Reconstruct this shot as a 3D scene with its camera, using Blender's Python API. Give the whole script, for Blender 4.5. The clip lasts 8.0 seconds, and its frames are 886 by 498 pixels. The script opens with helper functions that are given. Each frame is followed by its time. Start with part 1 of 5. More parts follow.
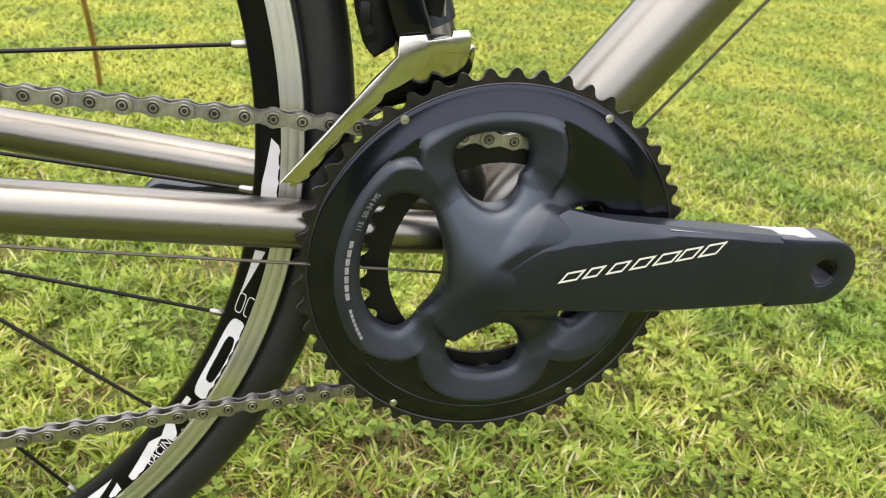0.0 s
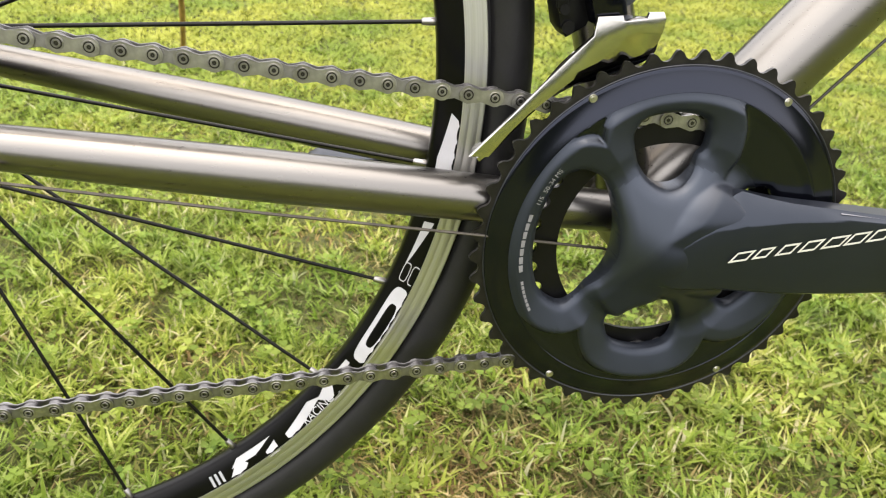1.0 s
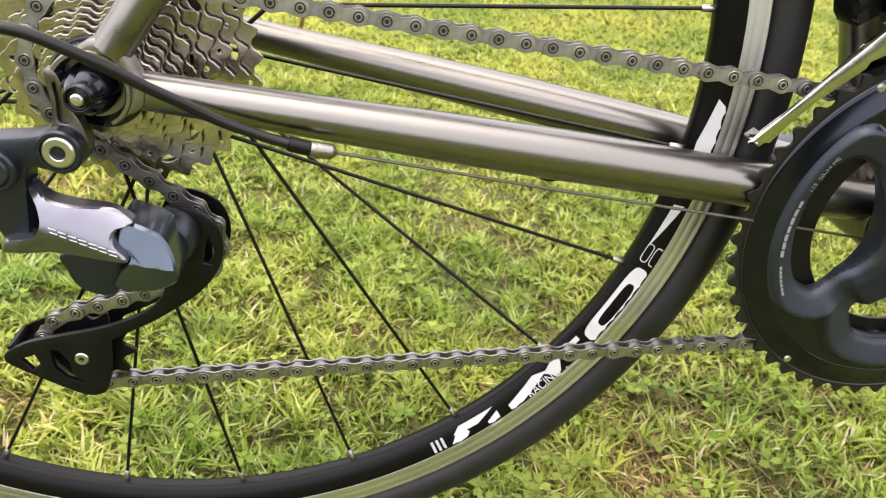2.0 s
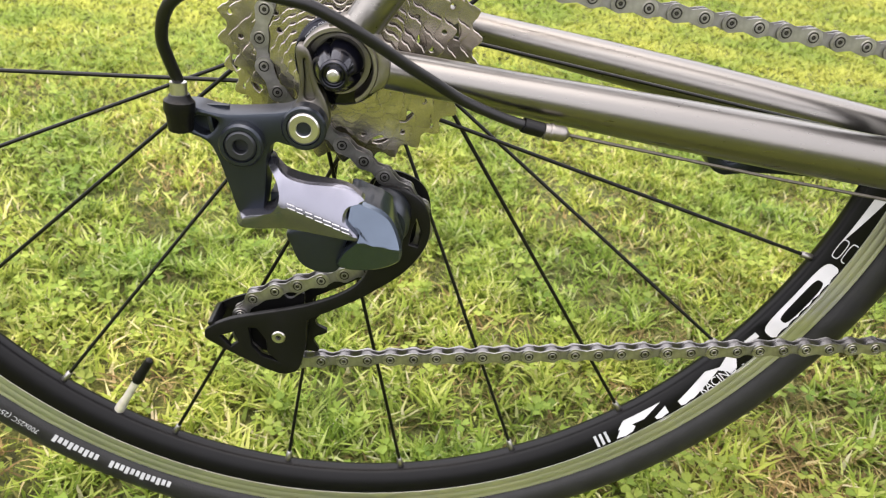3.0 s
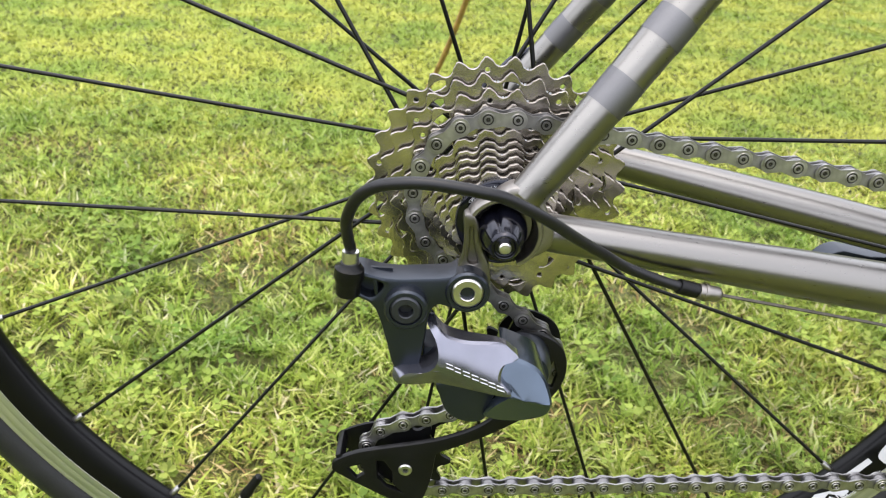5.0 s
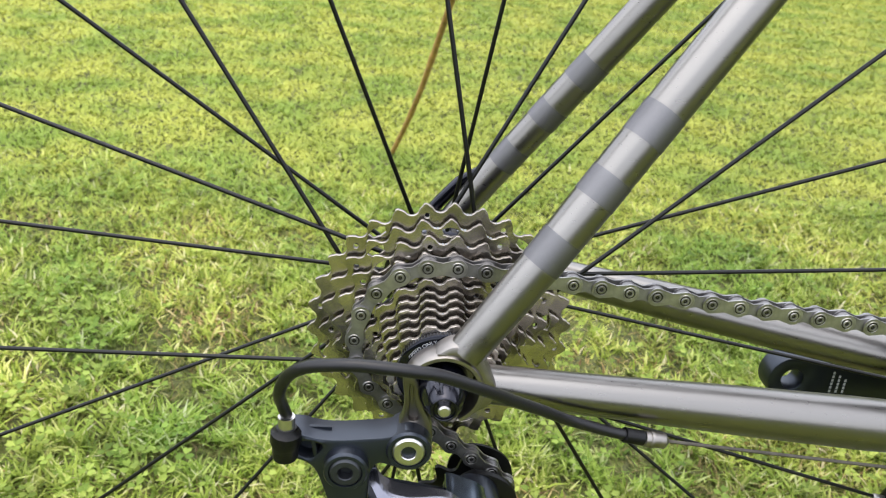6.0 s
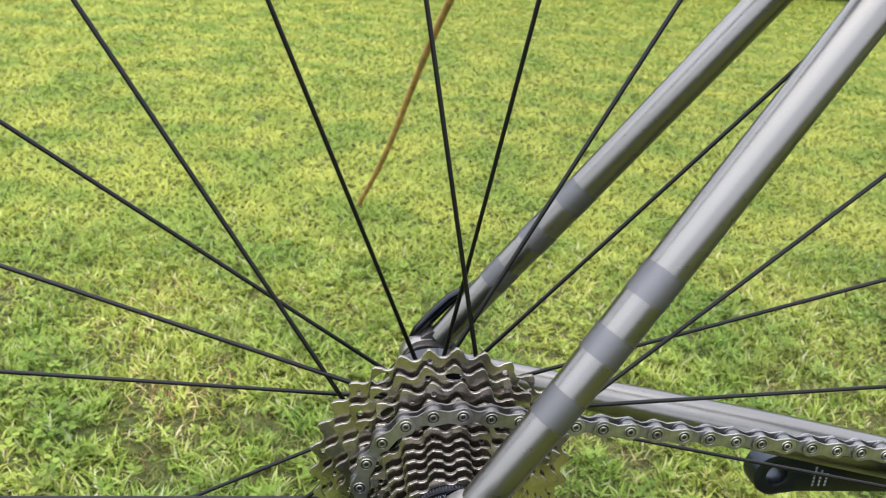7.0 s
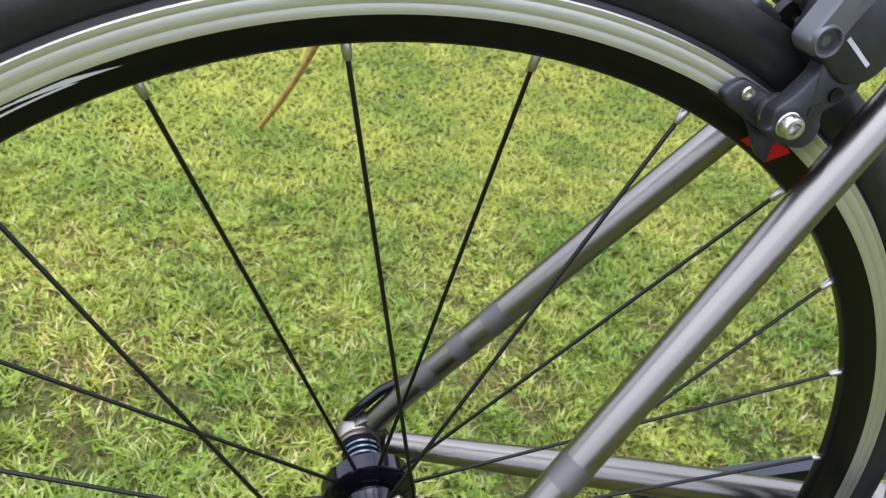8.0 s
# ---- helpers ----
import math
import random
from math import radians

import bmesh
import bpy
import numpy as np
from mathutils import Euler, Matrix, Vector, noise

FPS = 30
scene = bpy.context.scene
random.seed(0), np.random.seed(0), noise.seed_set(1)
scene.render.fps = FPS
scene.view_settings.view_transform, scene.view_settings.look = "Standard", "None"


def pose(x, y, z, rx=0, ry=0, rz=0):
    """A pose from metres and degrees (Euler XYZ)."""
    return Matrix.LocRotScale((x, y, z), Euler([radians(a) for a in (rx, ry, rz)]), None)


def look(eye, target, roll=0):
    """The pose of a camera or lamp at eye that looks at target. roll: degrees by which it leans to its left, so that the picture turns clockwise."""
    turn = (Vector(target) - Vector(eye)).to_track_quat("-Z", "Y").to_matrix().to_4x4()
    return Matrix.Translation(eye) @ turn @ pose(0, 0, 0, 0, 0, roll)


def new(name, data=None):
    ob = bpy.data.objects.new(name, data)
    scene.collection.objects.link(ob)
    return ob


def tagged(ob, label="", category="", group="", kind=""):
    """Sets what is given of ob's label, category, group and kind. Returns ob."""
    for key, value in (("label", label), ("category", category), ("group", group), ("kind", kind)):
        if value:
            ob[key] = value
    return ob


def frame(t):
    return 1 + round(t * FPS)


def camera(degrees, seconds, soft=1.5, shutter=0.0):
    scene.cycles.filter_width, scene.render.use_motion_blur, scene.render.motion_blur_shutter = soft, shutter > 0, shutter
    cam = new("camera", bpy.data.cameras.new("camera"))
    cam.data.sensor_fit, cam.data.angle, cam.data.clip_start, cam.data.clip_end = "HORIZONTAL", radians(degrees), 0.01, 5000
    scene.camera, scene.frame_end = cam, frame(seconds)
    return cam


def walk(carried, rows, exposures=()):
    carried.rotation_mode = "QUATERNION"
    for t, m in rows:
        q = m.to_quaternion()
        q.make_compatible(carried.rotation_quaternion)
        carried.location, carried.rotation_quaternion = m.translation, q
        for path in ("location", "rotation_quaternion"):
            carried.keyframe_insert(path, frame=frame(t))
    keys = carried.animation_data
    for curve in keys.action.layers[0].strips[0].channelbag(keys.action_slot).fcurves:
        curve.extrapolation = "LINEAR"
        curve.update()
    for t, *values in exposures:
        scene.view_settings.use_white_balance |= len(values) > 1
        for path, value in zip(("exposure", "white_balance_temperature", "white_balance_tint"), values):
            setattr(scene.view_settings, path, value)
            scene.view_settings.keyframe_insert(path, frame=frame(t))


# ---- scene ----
cam = camera(60.61, 8.0, 1.15)
cam.data.dof.use_dof, cam.data.dof.focus_distance, cam.data.dof.aperture_fstop = True, 0.345, 22.0
ROWS = [  # seconds, place, turn
    (0, 0.2929, -0.3727, 0.4593, 61.74, -4.16, -11.52),
    (0.5, 0.2704, -0.3704, 0.4504, 61.12, -4.33, -10.55),
    (1, 0.2229, -0.3744, 0.4554, 60.33, -4.50, -8.26),
    (1.5, 0.1605, -0.3642, 0.4606, 58.45, -4.67, -7.18),
    (2, 0.1102, -0.3770, 0.4485, 59.12, -4.65, -4.12),
    (2.2, 0.0913, -0.3766, 0.4476, 58.92, -4.63, -3.26),
    (3.3, 0.0149, -0.3716, 0.4314, 58.89, -4.28, 0.17),
    (3.5, 0.0042, -0.3676, 0.4328, 58.85, -4.33, 0.41),
    (4, -0.0168, -0.3606, 0.4401, 59.20, -4.47, 0.80),
    (4.2, -0.0221, -0.3585, 0.4470, 59.48, -4.55, 0.87),
    (5.3, -0.0366, -0.3422, 0.4911, 61.67, -4.59, -0.39),
    (5.5, -0.0324, -0.3353, 0.4993, 62.25, -4.56, -0.79),
    (6, -0.0231, -0.3227, 0.5211, 63.67, -4.45, -1.97),
    (6.5, -0.0254, -0.3211, 0.5415, 65.15, -4.48, -3.54),
    (7, -0.0441, -0.3019, 0.5688, 65.73, -4.58, -5.31),
    (7.2, -0.0490, -0.2929, 0.5914, 64.74, -4.89, -6.07),
    (7.5, -0.0476, -0.2809, 0.6223, 61.68, -6.17, -7.79),
    (7.7, -0.0519, -0.2676, 0.6608, 58.10, -7.26, -8.91),
    (7.8, -0.0607, -0.2647, 0.6754, 57.72, -7.53, -10.23),
    (8, -0.0719, -0.2506, 0.7102, 55.28, -8.31, -12.32),
]
walk(cam, [(t, pose(x, y, z, rx, ry, rz)) for t, x, y, z, rx, ry, rz in ROWS],
     [(0, 1.57, 6750, 9), (1.5, 1.66, 6800, 12), (2.2, 1.69, 6750, 14), (3.5, 1.66, 6500, 12), (4.2, 1.64, 6300, 11), (5.5, 1.54, 6150, 10), (7, 1.37, 5950, 9), (7.5, 1.33, 5900, 10), (8, 1.36, 5800, 12)])

# ---- light: a bright overcast sky, lightest overhead ----
world = bpy.data.worlds.new("sky")
scene.world = world
world.use_nodes = True
wn, wl = world.node_tree.nodes, world.node_tree.links
sky = wn.new("ShaderNodeTexSky")
sky.sky_type = "NISHITA"
sky.sun_disc = False
sky.sun_elevation, sky.sun_rotation = radians(86), radians(236)
sky.air_density, sky.dust_density, sky.ozone_density = 1.0, 6.0, 0.6
cloud = wn.new("ShaderNodeMix")                       # the cloud cover evens and whitens the sky
cloud.data_type = "RGBA"
cloud.inputs["Factor"].default_value = 0.6
cloud.inputs["B"].default_value = (8.9, 8.6, 8.5, 1)
wl.new(sky.outputs["Color"], cloud.inputs["A"])
wl.new(cloud.outputs["Result"], wn["Background"].inputs["Color"])
wn["Background"].inputs["Strength"].default_value = 0.15
sun = new("sun", bpy.data.lights.new("sun", "SUN"))
sun.data.energy, sun.data.angle, sun.data.color = 0.8, radians(100), (1.0, 0.98, 0.95)
sun.matrix_world = look((-1.5, -0.3, 5.0), (0, 0, 0))


# ---- materials ----
def shader(name):
    m = bpy.data.materials.new(name)
    m.use_nodes = True
    return m, m.node_tree.nodes, m.node_tree.links, m.node_tree.nodes["Principled BSDF"]


def mat(name, color, rough=0.5, metal=0.0, vary=0.25, scale=60.0, bump=0.0, bump_scale=400.0, coat=0.0, stretch=(1, 1, 1), rough_vary=0.15, spec=0.5, tint=None):
    """A surface with grain and stains at two scales, in real size."""
    m, n, l, b = shader(name)
    tc = n.new("ShaderNodeTexCoord")
    mp = n.new("ShaderNodeMapping")
    mp.inputs["Scale"].default_value = stretch
    l.new(tc.outputs["Object"], mp.inputs["Vector"])
    big, fine = n.new("ShaderNodeTexNoise"), n.new("ShaderNodeTexNoise")
    big.inputs["Scale"].default_value, big.inputs["Detail"].default_value = scale, 5
    fine.inputs["Scale"].default_value, fine.inputs["Detail"].default_value = bump_scale, 3
    l.new(mp.outputs["Vector"], big.inputs["Vector"]), l.new(mp.outputs["Vector"], fine.inputs["Vector"])
    ramp = n.new("ShaderNodeMapRange")
    ramp.inputs["From Min"].default_value, ramp.inputs["From Max"].default_value = 0.3, 0.7
    ramp.inputs["To Min"].default_value, ramp.inputs["To Max"].default_value = 1 - vary, 1 + vary
    l.new(big.outputs["Fac"], ramp.inputs["Value"])
    mul = n.new("ShaderNodeMix")
    mul.data_type, mul.blend_type = "RGBA", "MULTIPLY"
    mul.inputs["Factor"].default_value = 1.0
    mul.inputs["A"].default_value = (*color, 1)
    l.new(ramp.outputs["Result"], mul.inputs["B"])
    l.new(mul.outputs["Result"], b.inputs["Base Color"])
    rr = n.new("ShaderNodeMapRange")
    rr.inputs["To Min"].default_value, rr.inputs["To Max"].default_value = max(0.02, rough - rough_vary * rough), rough + rough_vary * rough
    l.new(fine.outputs["Fac"], rr.inputs["Value"]), l.new(rr.outputs["Result"], b.inputs["Roughness"])
    b.inputs["Metallic"].default_value, b.inputs["Coat Weight"].default_value = metal, coat
    b.inputs["Coat Roughness"].default_value, b.inputs["Specular IOR Level"].default_value = 0.08, spec
    if tint:
        b.inputs["Specular Tint"].default_value = (*tint, 1)
    if bump:
        bp = n.new("ShaderNodeBump")
        bp.inputs["Strength"].default_value, bp.inputs["Distance"].default_value = bump, 0.0004
        l.new(fine.outputs["Fac"], bp.inputs["Height"]), l.new(bp.outputs["Normal"], b.inputs["Normal"])
    return m


TITANIUM = mat("brushed_titanium", (0.192, 0.184, 0.172), 0.29, 1.0, 0.08, 12, 0.06, 900, stretch=(0.06, 1, 1))
TITAN_BAND = mat("blasted_titanium", (0.135, 0.133, 0.138), 0.5, 1.0, 0.06, 40, 0.1, 1500)
TITAN_WELD = mat("welded_titanium", (0.23, 0.215, 0.20), 0.38, 1.0, 0.15, 120, 0.4, 300)
BLACK_MATTE = mat("black_anodised", (0.005, 0.006, 0.0085), 0.34, 0.0, 0.2, 50, 0.02, 2500, spec=0.55, tint=(0.72, 0.82, 1.0))
SATIN = mat("satin_black_anodised", (0.006, 0.0072, 0.0105), 0.30, 0.0, 0.15, 50, 0.02, 2500, spec=0.5, tint=(0.72, 0.82, 1.0))
# the spider: lit and dim sides of the ridge set by reflection level
SPIDER = mat("facet_shaded_black_anodised", (0.0068, 0.0082, 0.0118), 0.35, 0.0, 0.15, 50, 0.03, 2500, spec=0.6, tint=(0.72, 0.82, 1.0))
pn, pl = SPIDER.node_tree.nodes, SPIDER.node_tree.links
ptc, pd, pm = pn.new("ShaderNodeTexCoord"), pn.new("ShaderNodeVectorMath"), pn.new("ShaderNodeMapRange")
pd.operation = "DOT_PRODUCT"
pd.inputs[1].default_value = (1.0, 0.0, -0.85)
pm.inputs["From Min"].default_value, pm.inputs["From Max"].default_value = 0.4427 - 0.003, 0.4427 + 0.004
# stronger reflection behind the ridge, weaker on the arm's root
pm.inputs["To Min"].default_value, pm.inputs["To Max"].default_value = 0.75, 0.42
pl.new(ptc.outputs["Object"], pd.inputs[0]), pl.new(pd.outputs["Value"], pm.inputs["Value"])
pl.new(pm.outputs["Result"], pn["Principled BSDF"].inputs["Specular IOR Level"])
BLACK_GLOSS = mat("black_gloss", (0.0015, 0.0016, 0.003), 0.13, 0.0, 0.2, 40, 0.0, 900, coat=0.1, spec=0.35, tint=(0.8, 0.82, 1.0))
RING_GLOSS = mat("polished_black_ring", (0.0015, 0.0016, 0.003), 0.15, 0.0, 0.2, 40, 0.0, 900, spec=0.48, tint=(0.70, 0.77, 1.0))
# the ring arms' finish: satin bands, polished dips
RING_ARM = mat("forged_ring_finish", (0.009, 0.0108, 0.015), 0.42, 0.0, 0.15, 50, 0.03, 2500, spec=0.52, tint=(0.72, 0.82, 1.0))
an, al = RING_ARM.node_tree.nodes, RING_ARM.node_tree.links
ab, at = an["Principled BSDF"], an.new("ShaderNodeAttribute")
at.attribute_name = "polish"
ar, ac = an.new("ShaderNodeMapRange"), an.new("ShaderNodeMix")
ar.inputs["To Min"].default_value, ar.inputs["To Max"].default_value = 0.42, 0.17
al.new(at.outputs["Fac"], ar.inputs["Value"]), al.new(ar.outputs["Result"], ab.inputs["Roughness"])
ac.data_type = "RGBA"
al.new(at.outputs["Fac"], ac.inputs["Factor"]), al.new(ab.inputs["Base Color"].links[0].from_socket, ac.inputs["A"])
ac.inputs["B"].default_value = (0.0018, 0.002, 0.0034, 1)
al.new(ac.outputs["Result"], ab.inputs["Base Color"])
BLACK_PLASTIC = mat("black_resin", (0.003, 0.003, 0.0034), 0.36, 0.0, 0.3, 80, 0.15, 900, spec=0.2)
PLATE_METAL = mat("lilac_grey_metallic_paint", (0.17, 0.172, 0.205), 0.23, 0.9, 0.12, 60, 0.0, 1200, coat=0.15, rough_vary=0.03)
GREY_METAL = mat("blue_grey_metallic_paint", (0.072, 0.092, 0.122), 0.2, 0.9, 0.12, 60, 0.0, 1200, coat=0.2, rough_vary=0.03)
DARK_METAL = mat("dark_anodised", (0.034, 0.037, 0.043), 0.42, 0.7, 0.2, 60, 0.04, 1200)
CHAIN_STEEL = mat("chain_steel", (0.295, 0.288, 0.285), 0.38, 1.0, 0.3, 160, 0.12, 900)
CHAIN_INNER = mat("chain_steel_inner", (0.21, 0.205, 0.205), 0.46, 1.0, 0.3, 160, 0.12, 900)
PIN_STEEL = mat("dark_pin_steel", (0.045, 0.043, 0.042), 0.36, 0.9, 0.2, 300)
NICKEL = mat("nickel_plate", (0.41, 0.372, 0.33), 0.25, 1.0, 0.28, 90, 0.5, 210)
CHROME = mat("polished_steel", (0.42, 0.41, 0.40), 0.12, 1.0, 0.15, 60, 0.05, 600)
GRIMY = mat("greasy_steel", (0.20, 0.18, 0.155), 0.4, 0.9, 0.4, 200, 0.2, 700)
SILVER = mat("bare_aluminium", (0.50, 0.49, 0.475), 0.3, 1.0, 0.15, 120, 0.1, 800)
RUBBER = mat("tyre_rubber", (0.008, 0.008, 0.009), 0.47, 0.0, 0.3, 70, 0.3, 700, spec=0.36)
HOUSING = mat("housing_plastic", (0.005, 0.005, 0.006), 0.36, 0.0, 0.2, 60, 0.08, 600, spec=0.3)
RIM_BLACK = mat("black_rim", (0.0012, 0.0012, 0.0016), 0.3, 0.0, 0.25, 60, 0.05, 900, spec=0.18)
SPOKE_BLACK = mat("black_spoke", (0.002, 0.002, 0.002), 0.35, 0.0, 0.2, 90, spec=0.25)
WHITE = mat("white_print", (0.47, 0.47, 0.50), 0.45, 0.0, 0.06, 90)
PALE = mat("pale_print", (0.50, 0.50, 0.46), 0.5, 0.0, 0.08, 200)
GREYPRINT = mat("grey_print", (0.33, 0.34, 0.36), 0.5, 0.0, 0.1, 200)
RED = mat("red_print", (0.34, 0.004, 0.008), 0.4, 0.0, 0.1, 90, spec=0.2)
CANE = mat("bamboo_cane", (0.30, 0.17, 0.055), 0.55, 0.0, 0.45, 45, 0.3, 500)
PAD = mat("brake_pad", (0.012, 0.012, 0.013), 0.75, 0.0, 0.3, 90, 0.3, 600)
FILM = mat("clear_protector", (0.20, 0.20, 0.22), 0.3, 0.0, 0.3, 60, 0.0, 600, coat=0.5)

# the machined track: fine concentric grooves round the axle
TRACK, tn, tl, tb = shader("machined_track")
tc = tn.new("ShaderNodeTexCoord")
sx = tn.new("ShaderNodeSeparateXYZ")
cx = tn.new("ShaderNodeCombineXYZ")
ln = tn.new("ShaderNodeVectorMath")
ln.operation = "LENGTH"
tl.new(tc.outputs["Object"], sx.inputs[0])
tl.new(sx.outputs["X"], cx.inputs["X"]), tl.new(sx.outputs["Z"], cx.inputs["Y"])
tl.new(cx.outputs[0], ln.inputs[0])
tn1 = tn.new("ShaderNodeTexNoise")
tn1.noise_dimensions = "1D"
tn1.inputs["Scale"].default_value, tn1.inputs["Detail"].default_value = 900, 2
tl.new(ln.outputs["Value"], tn1.inputs["W"])
tbp = tn.new("ShaderNodeBump")
tbp.inputs["Strength"].default_value, tbp.inputs["Distance"].default_value = 0.05, 0.0003
tl.new(tn1.outputs["Fac"], tbp.inputs["Height"]), tl.new(tbp.outputs["Normal"], tb.inputs["Normal"])
tcr = tn.new("ShaderNodeValToRGB")
tcr.color_ramp.elements[0].position, tcr.color_ramp.elements[0].color = 0.35, (0.475, 0.473, 0.46, 1)
tcr.color_ramp.elements[1].position, tcr.color_ramp.elements[1].color = 0.62, (0.53, 0.53, 0.52, 1)
tl.new(tn1.outputs["Fac"], tcr.inputs["Fac"]), tl.new(tcr.outputs["Color"], tb.inputs["Base Color"])
tb.inputs["Metallic"].default_value, tb.inputs["Roughness"].default_value = 1.0, 0.42


def leafy(name, stops, low=0.62):
    m, n, l, b = shader(name)
    geo = n.new("ShaderNodeNewGeometry")
    ramp = n.new("ShaderNodeValToRGB")
    for i, (pos, col) in enumerate(stops):
        e = ramp.color_ramp.elements[i] if i < 2 else ramp.color_ramp.elements.new(pos)
        e.position, e.color = pos, (*col, 1)
    l.new(geo.outputs["Random Per Island"], ramp.inputs["Fac"])
    tc = n.new("ShaderNodeTexCoord")
    patch, spot = n.new("ShaderNodeTexNoise"), n.new("ShaderNodeTexNoise")
    patch.inputs["Scale"].default_value, patch.inputs["Detail"].default_value = 5.0, 5
    spot.inputs["Scale"].default_value, spot.inputs["Detail"].default_value = 22.0, 3
    l.new(tc.outputs["Object"], patch.inputs["Vector"]), l.new(tc.outputs["Object"], spot.inputs["Vector"])
    pr, sr = n.new("ShaderNodeValToRGB"), n.new("ShaderNodeValToRGB")
    pr.color_ramp.elements[0].position, pr.color_ramp.elements[0].color = 0.38, (0.64, 0.78, 0.66, 1)
    pr.color_ramp.elements[1].position, pr.color_ramp.elements[1].color = 0.60, (1.14, 1.08, 1.06, 1)
    sr.color_ramp.elements[0].position, sr.color_ramp.elements[0].color = 0.34, (low, low, low * 0.9, 1)
    sr.color_ramp.elements[1].position, sr.color_ramp.elements[1].color = 0.52, (1.05, 1.05, 1.05, 1)
    l.new(patch.outputs["Fac"], pr.inputs["Fac"]), l.new(spot.outputs["Fac"], sr.inputs["Fac"])
    m1, mx = n.new("ShaderNodeMix"), n.new("ShaderNodeMix")
    for q in (m1, mx):
        q.data_type, q.blend_type = "RGBA", "MULTIPLY"
        q.inputs["Factor"].default_value = 1.0
    l.new(ramp.outputs["Color"], m1.inputs["A"]), l.new(pr.outputs["Color"], m1.inputs["B"])
    l.new(m1.outputs["Result"], mx.inputs["A"]), l.new(sr.outputs["Color"], mx.inputs["B"])
    sep, x_tone, ms0 = n.new("ShaderNodeSeparateXYZ"), n.new("ShaderNodeMapRange"), n.new("ShaderNodeMix")
    x_tone.interpolation_type = "SMOOTHSTEP"                 # brightness graded into the colour, falling a little towards +x
    x_tone.inputs["From Min"].default_value, x_tone.inputs["From Max"].default_value = -0.7, 0.9
    x_tone.inputs["To Min"].default_value, x_tone.inputs["To Max"].default_value = 1.04, 0.92
    l.new(tc.outputs["Object"], sep.inputs[0]), l.new(sep.outputs["X"], x_tone.inputs["Value"])
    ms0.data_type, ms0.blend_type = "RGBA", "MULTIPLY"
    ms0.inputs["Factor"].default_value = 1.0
    l.new(mx.outputs["Result"], ms0.inputs["A"]), l.new(x_tone.outputs["Result"], ms0.inputs["B"])
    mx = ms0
    l.new(mx.outputs["Result"], b.inputs["Base Color"])
    b.inputs["Roughness"].default_value, b.inputs["Specular IOR Level"].default_value = 0.55, 0.2
    tr = n.new("ShaderNodeBsdfTranslucent")
    l.new(mx.outputs["Result"], tr.inputs["Color"])
    ms = n.new("ShaderNodeMixShader")
    ms.inputs["Fac"].default_value = 0.4
    l.new(b.outputs[0], ms.inputs[1]), l.new(tr.outputs[0], ms.inputs[2])
    l.new(ms.outputs[0], n["Material Output"].inputs["Surface"])
    return m


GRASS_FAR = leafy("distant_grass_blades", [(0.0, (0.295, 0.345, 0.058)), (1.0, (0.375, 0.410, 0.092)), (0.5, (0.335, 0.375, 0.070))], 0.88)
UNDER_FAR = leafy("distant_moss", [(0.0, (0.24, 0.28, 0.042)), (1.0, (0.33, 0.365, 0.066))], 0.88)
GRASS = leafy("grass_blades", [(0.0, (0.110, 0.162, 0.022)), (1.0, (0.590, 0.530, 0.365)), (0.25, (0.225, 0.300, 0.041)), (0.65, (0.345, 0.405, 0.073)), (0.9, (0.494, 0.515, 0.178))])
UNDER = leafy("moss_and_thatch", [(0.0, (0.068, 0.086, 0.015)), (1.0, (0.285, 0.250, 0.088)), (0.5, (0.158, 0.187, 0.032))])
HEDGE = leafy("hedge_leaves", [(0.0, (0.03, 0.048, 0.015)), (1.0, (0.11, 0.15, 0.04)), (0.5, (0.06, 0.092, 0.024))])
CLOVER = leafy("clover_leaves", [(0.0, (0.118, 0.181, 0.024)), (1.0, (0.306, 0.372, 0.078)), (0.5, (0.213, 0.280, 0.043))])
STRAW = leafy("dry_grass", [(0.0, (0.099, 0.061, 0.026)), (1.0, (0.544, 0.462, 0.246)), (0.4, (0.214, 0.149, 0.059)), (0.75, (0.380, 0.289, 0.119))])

SOIL, sn, sl, sb = shader("lawn_ground")
tc = sn.new("ShaderNodeTexCoord")
n1, n2 = sn.new("ShaderNodeTexNoise"), sn.new("ShaderNodeTexNoise")
n1.inputs["Scale"].default_value, n1.inputs["Detail"].default_value = 3.5, 6
n2.inputs["Scale"].default_value, n2.inputs["Detail"].default_value = 90, 6
sl.new(tc.outputs["Object"], n1.inputs["Vector"]), sl.new(tc.outputs["Object"], n2.inputs["Vector"])
r1, r2 = sn.new("ShaderNodeValToRGB"), sn.new("ShaderNodeValToRGB")
r1.color_ramp.elements[0].position, r1.color_ramp.elements[0].color = 0.35, (0.070, 0.088, 0.018, 1)
r1.color_ramp.elements[1].position, r1.color_ramp.elements[1].color = 0.68, (0.130, 0.138, 0.036, 1)
r2.color_ramp.elements[0].position, r2.color_ramp.elements[0].color = 0.35, (0.38, 0.36, 0.30, 1)
r2.color_ramp.elements[1].position, r2.color_ramp.elements[1].color = 0.7, (1.2, 1.15, 1.0, 1)
sl.new(n1.outputs["Fac"], r1.inputs["Fac"]), sl.new(n2.outputs["Fac"], r2.inputs["Fac"])
sm = sn.new("ShaderNodeMix")
sm.data_type, sm.blend_type = "RGBA", "MULTIPLY"
sm.inputs["Factor"].default_value = 1.0
sl.new(r1.outputs["Color"], sm.inputs["A"]), sl.new(r2.outputs["Color"], sm.inputs["B"])
sl.new(sm.outputs["Result"], sb.inputs["Base Color"])
sb.inputs["Roughness"].default_value = 0.9
sbp = sn.new("ShaderNodeBump")
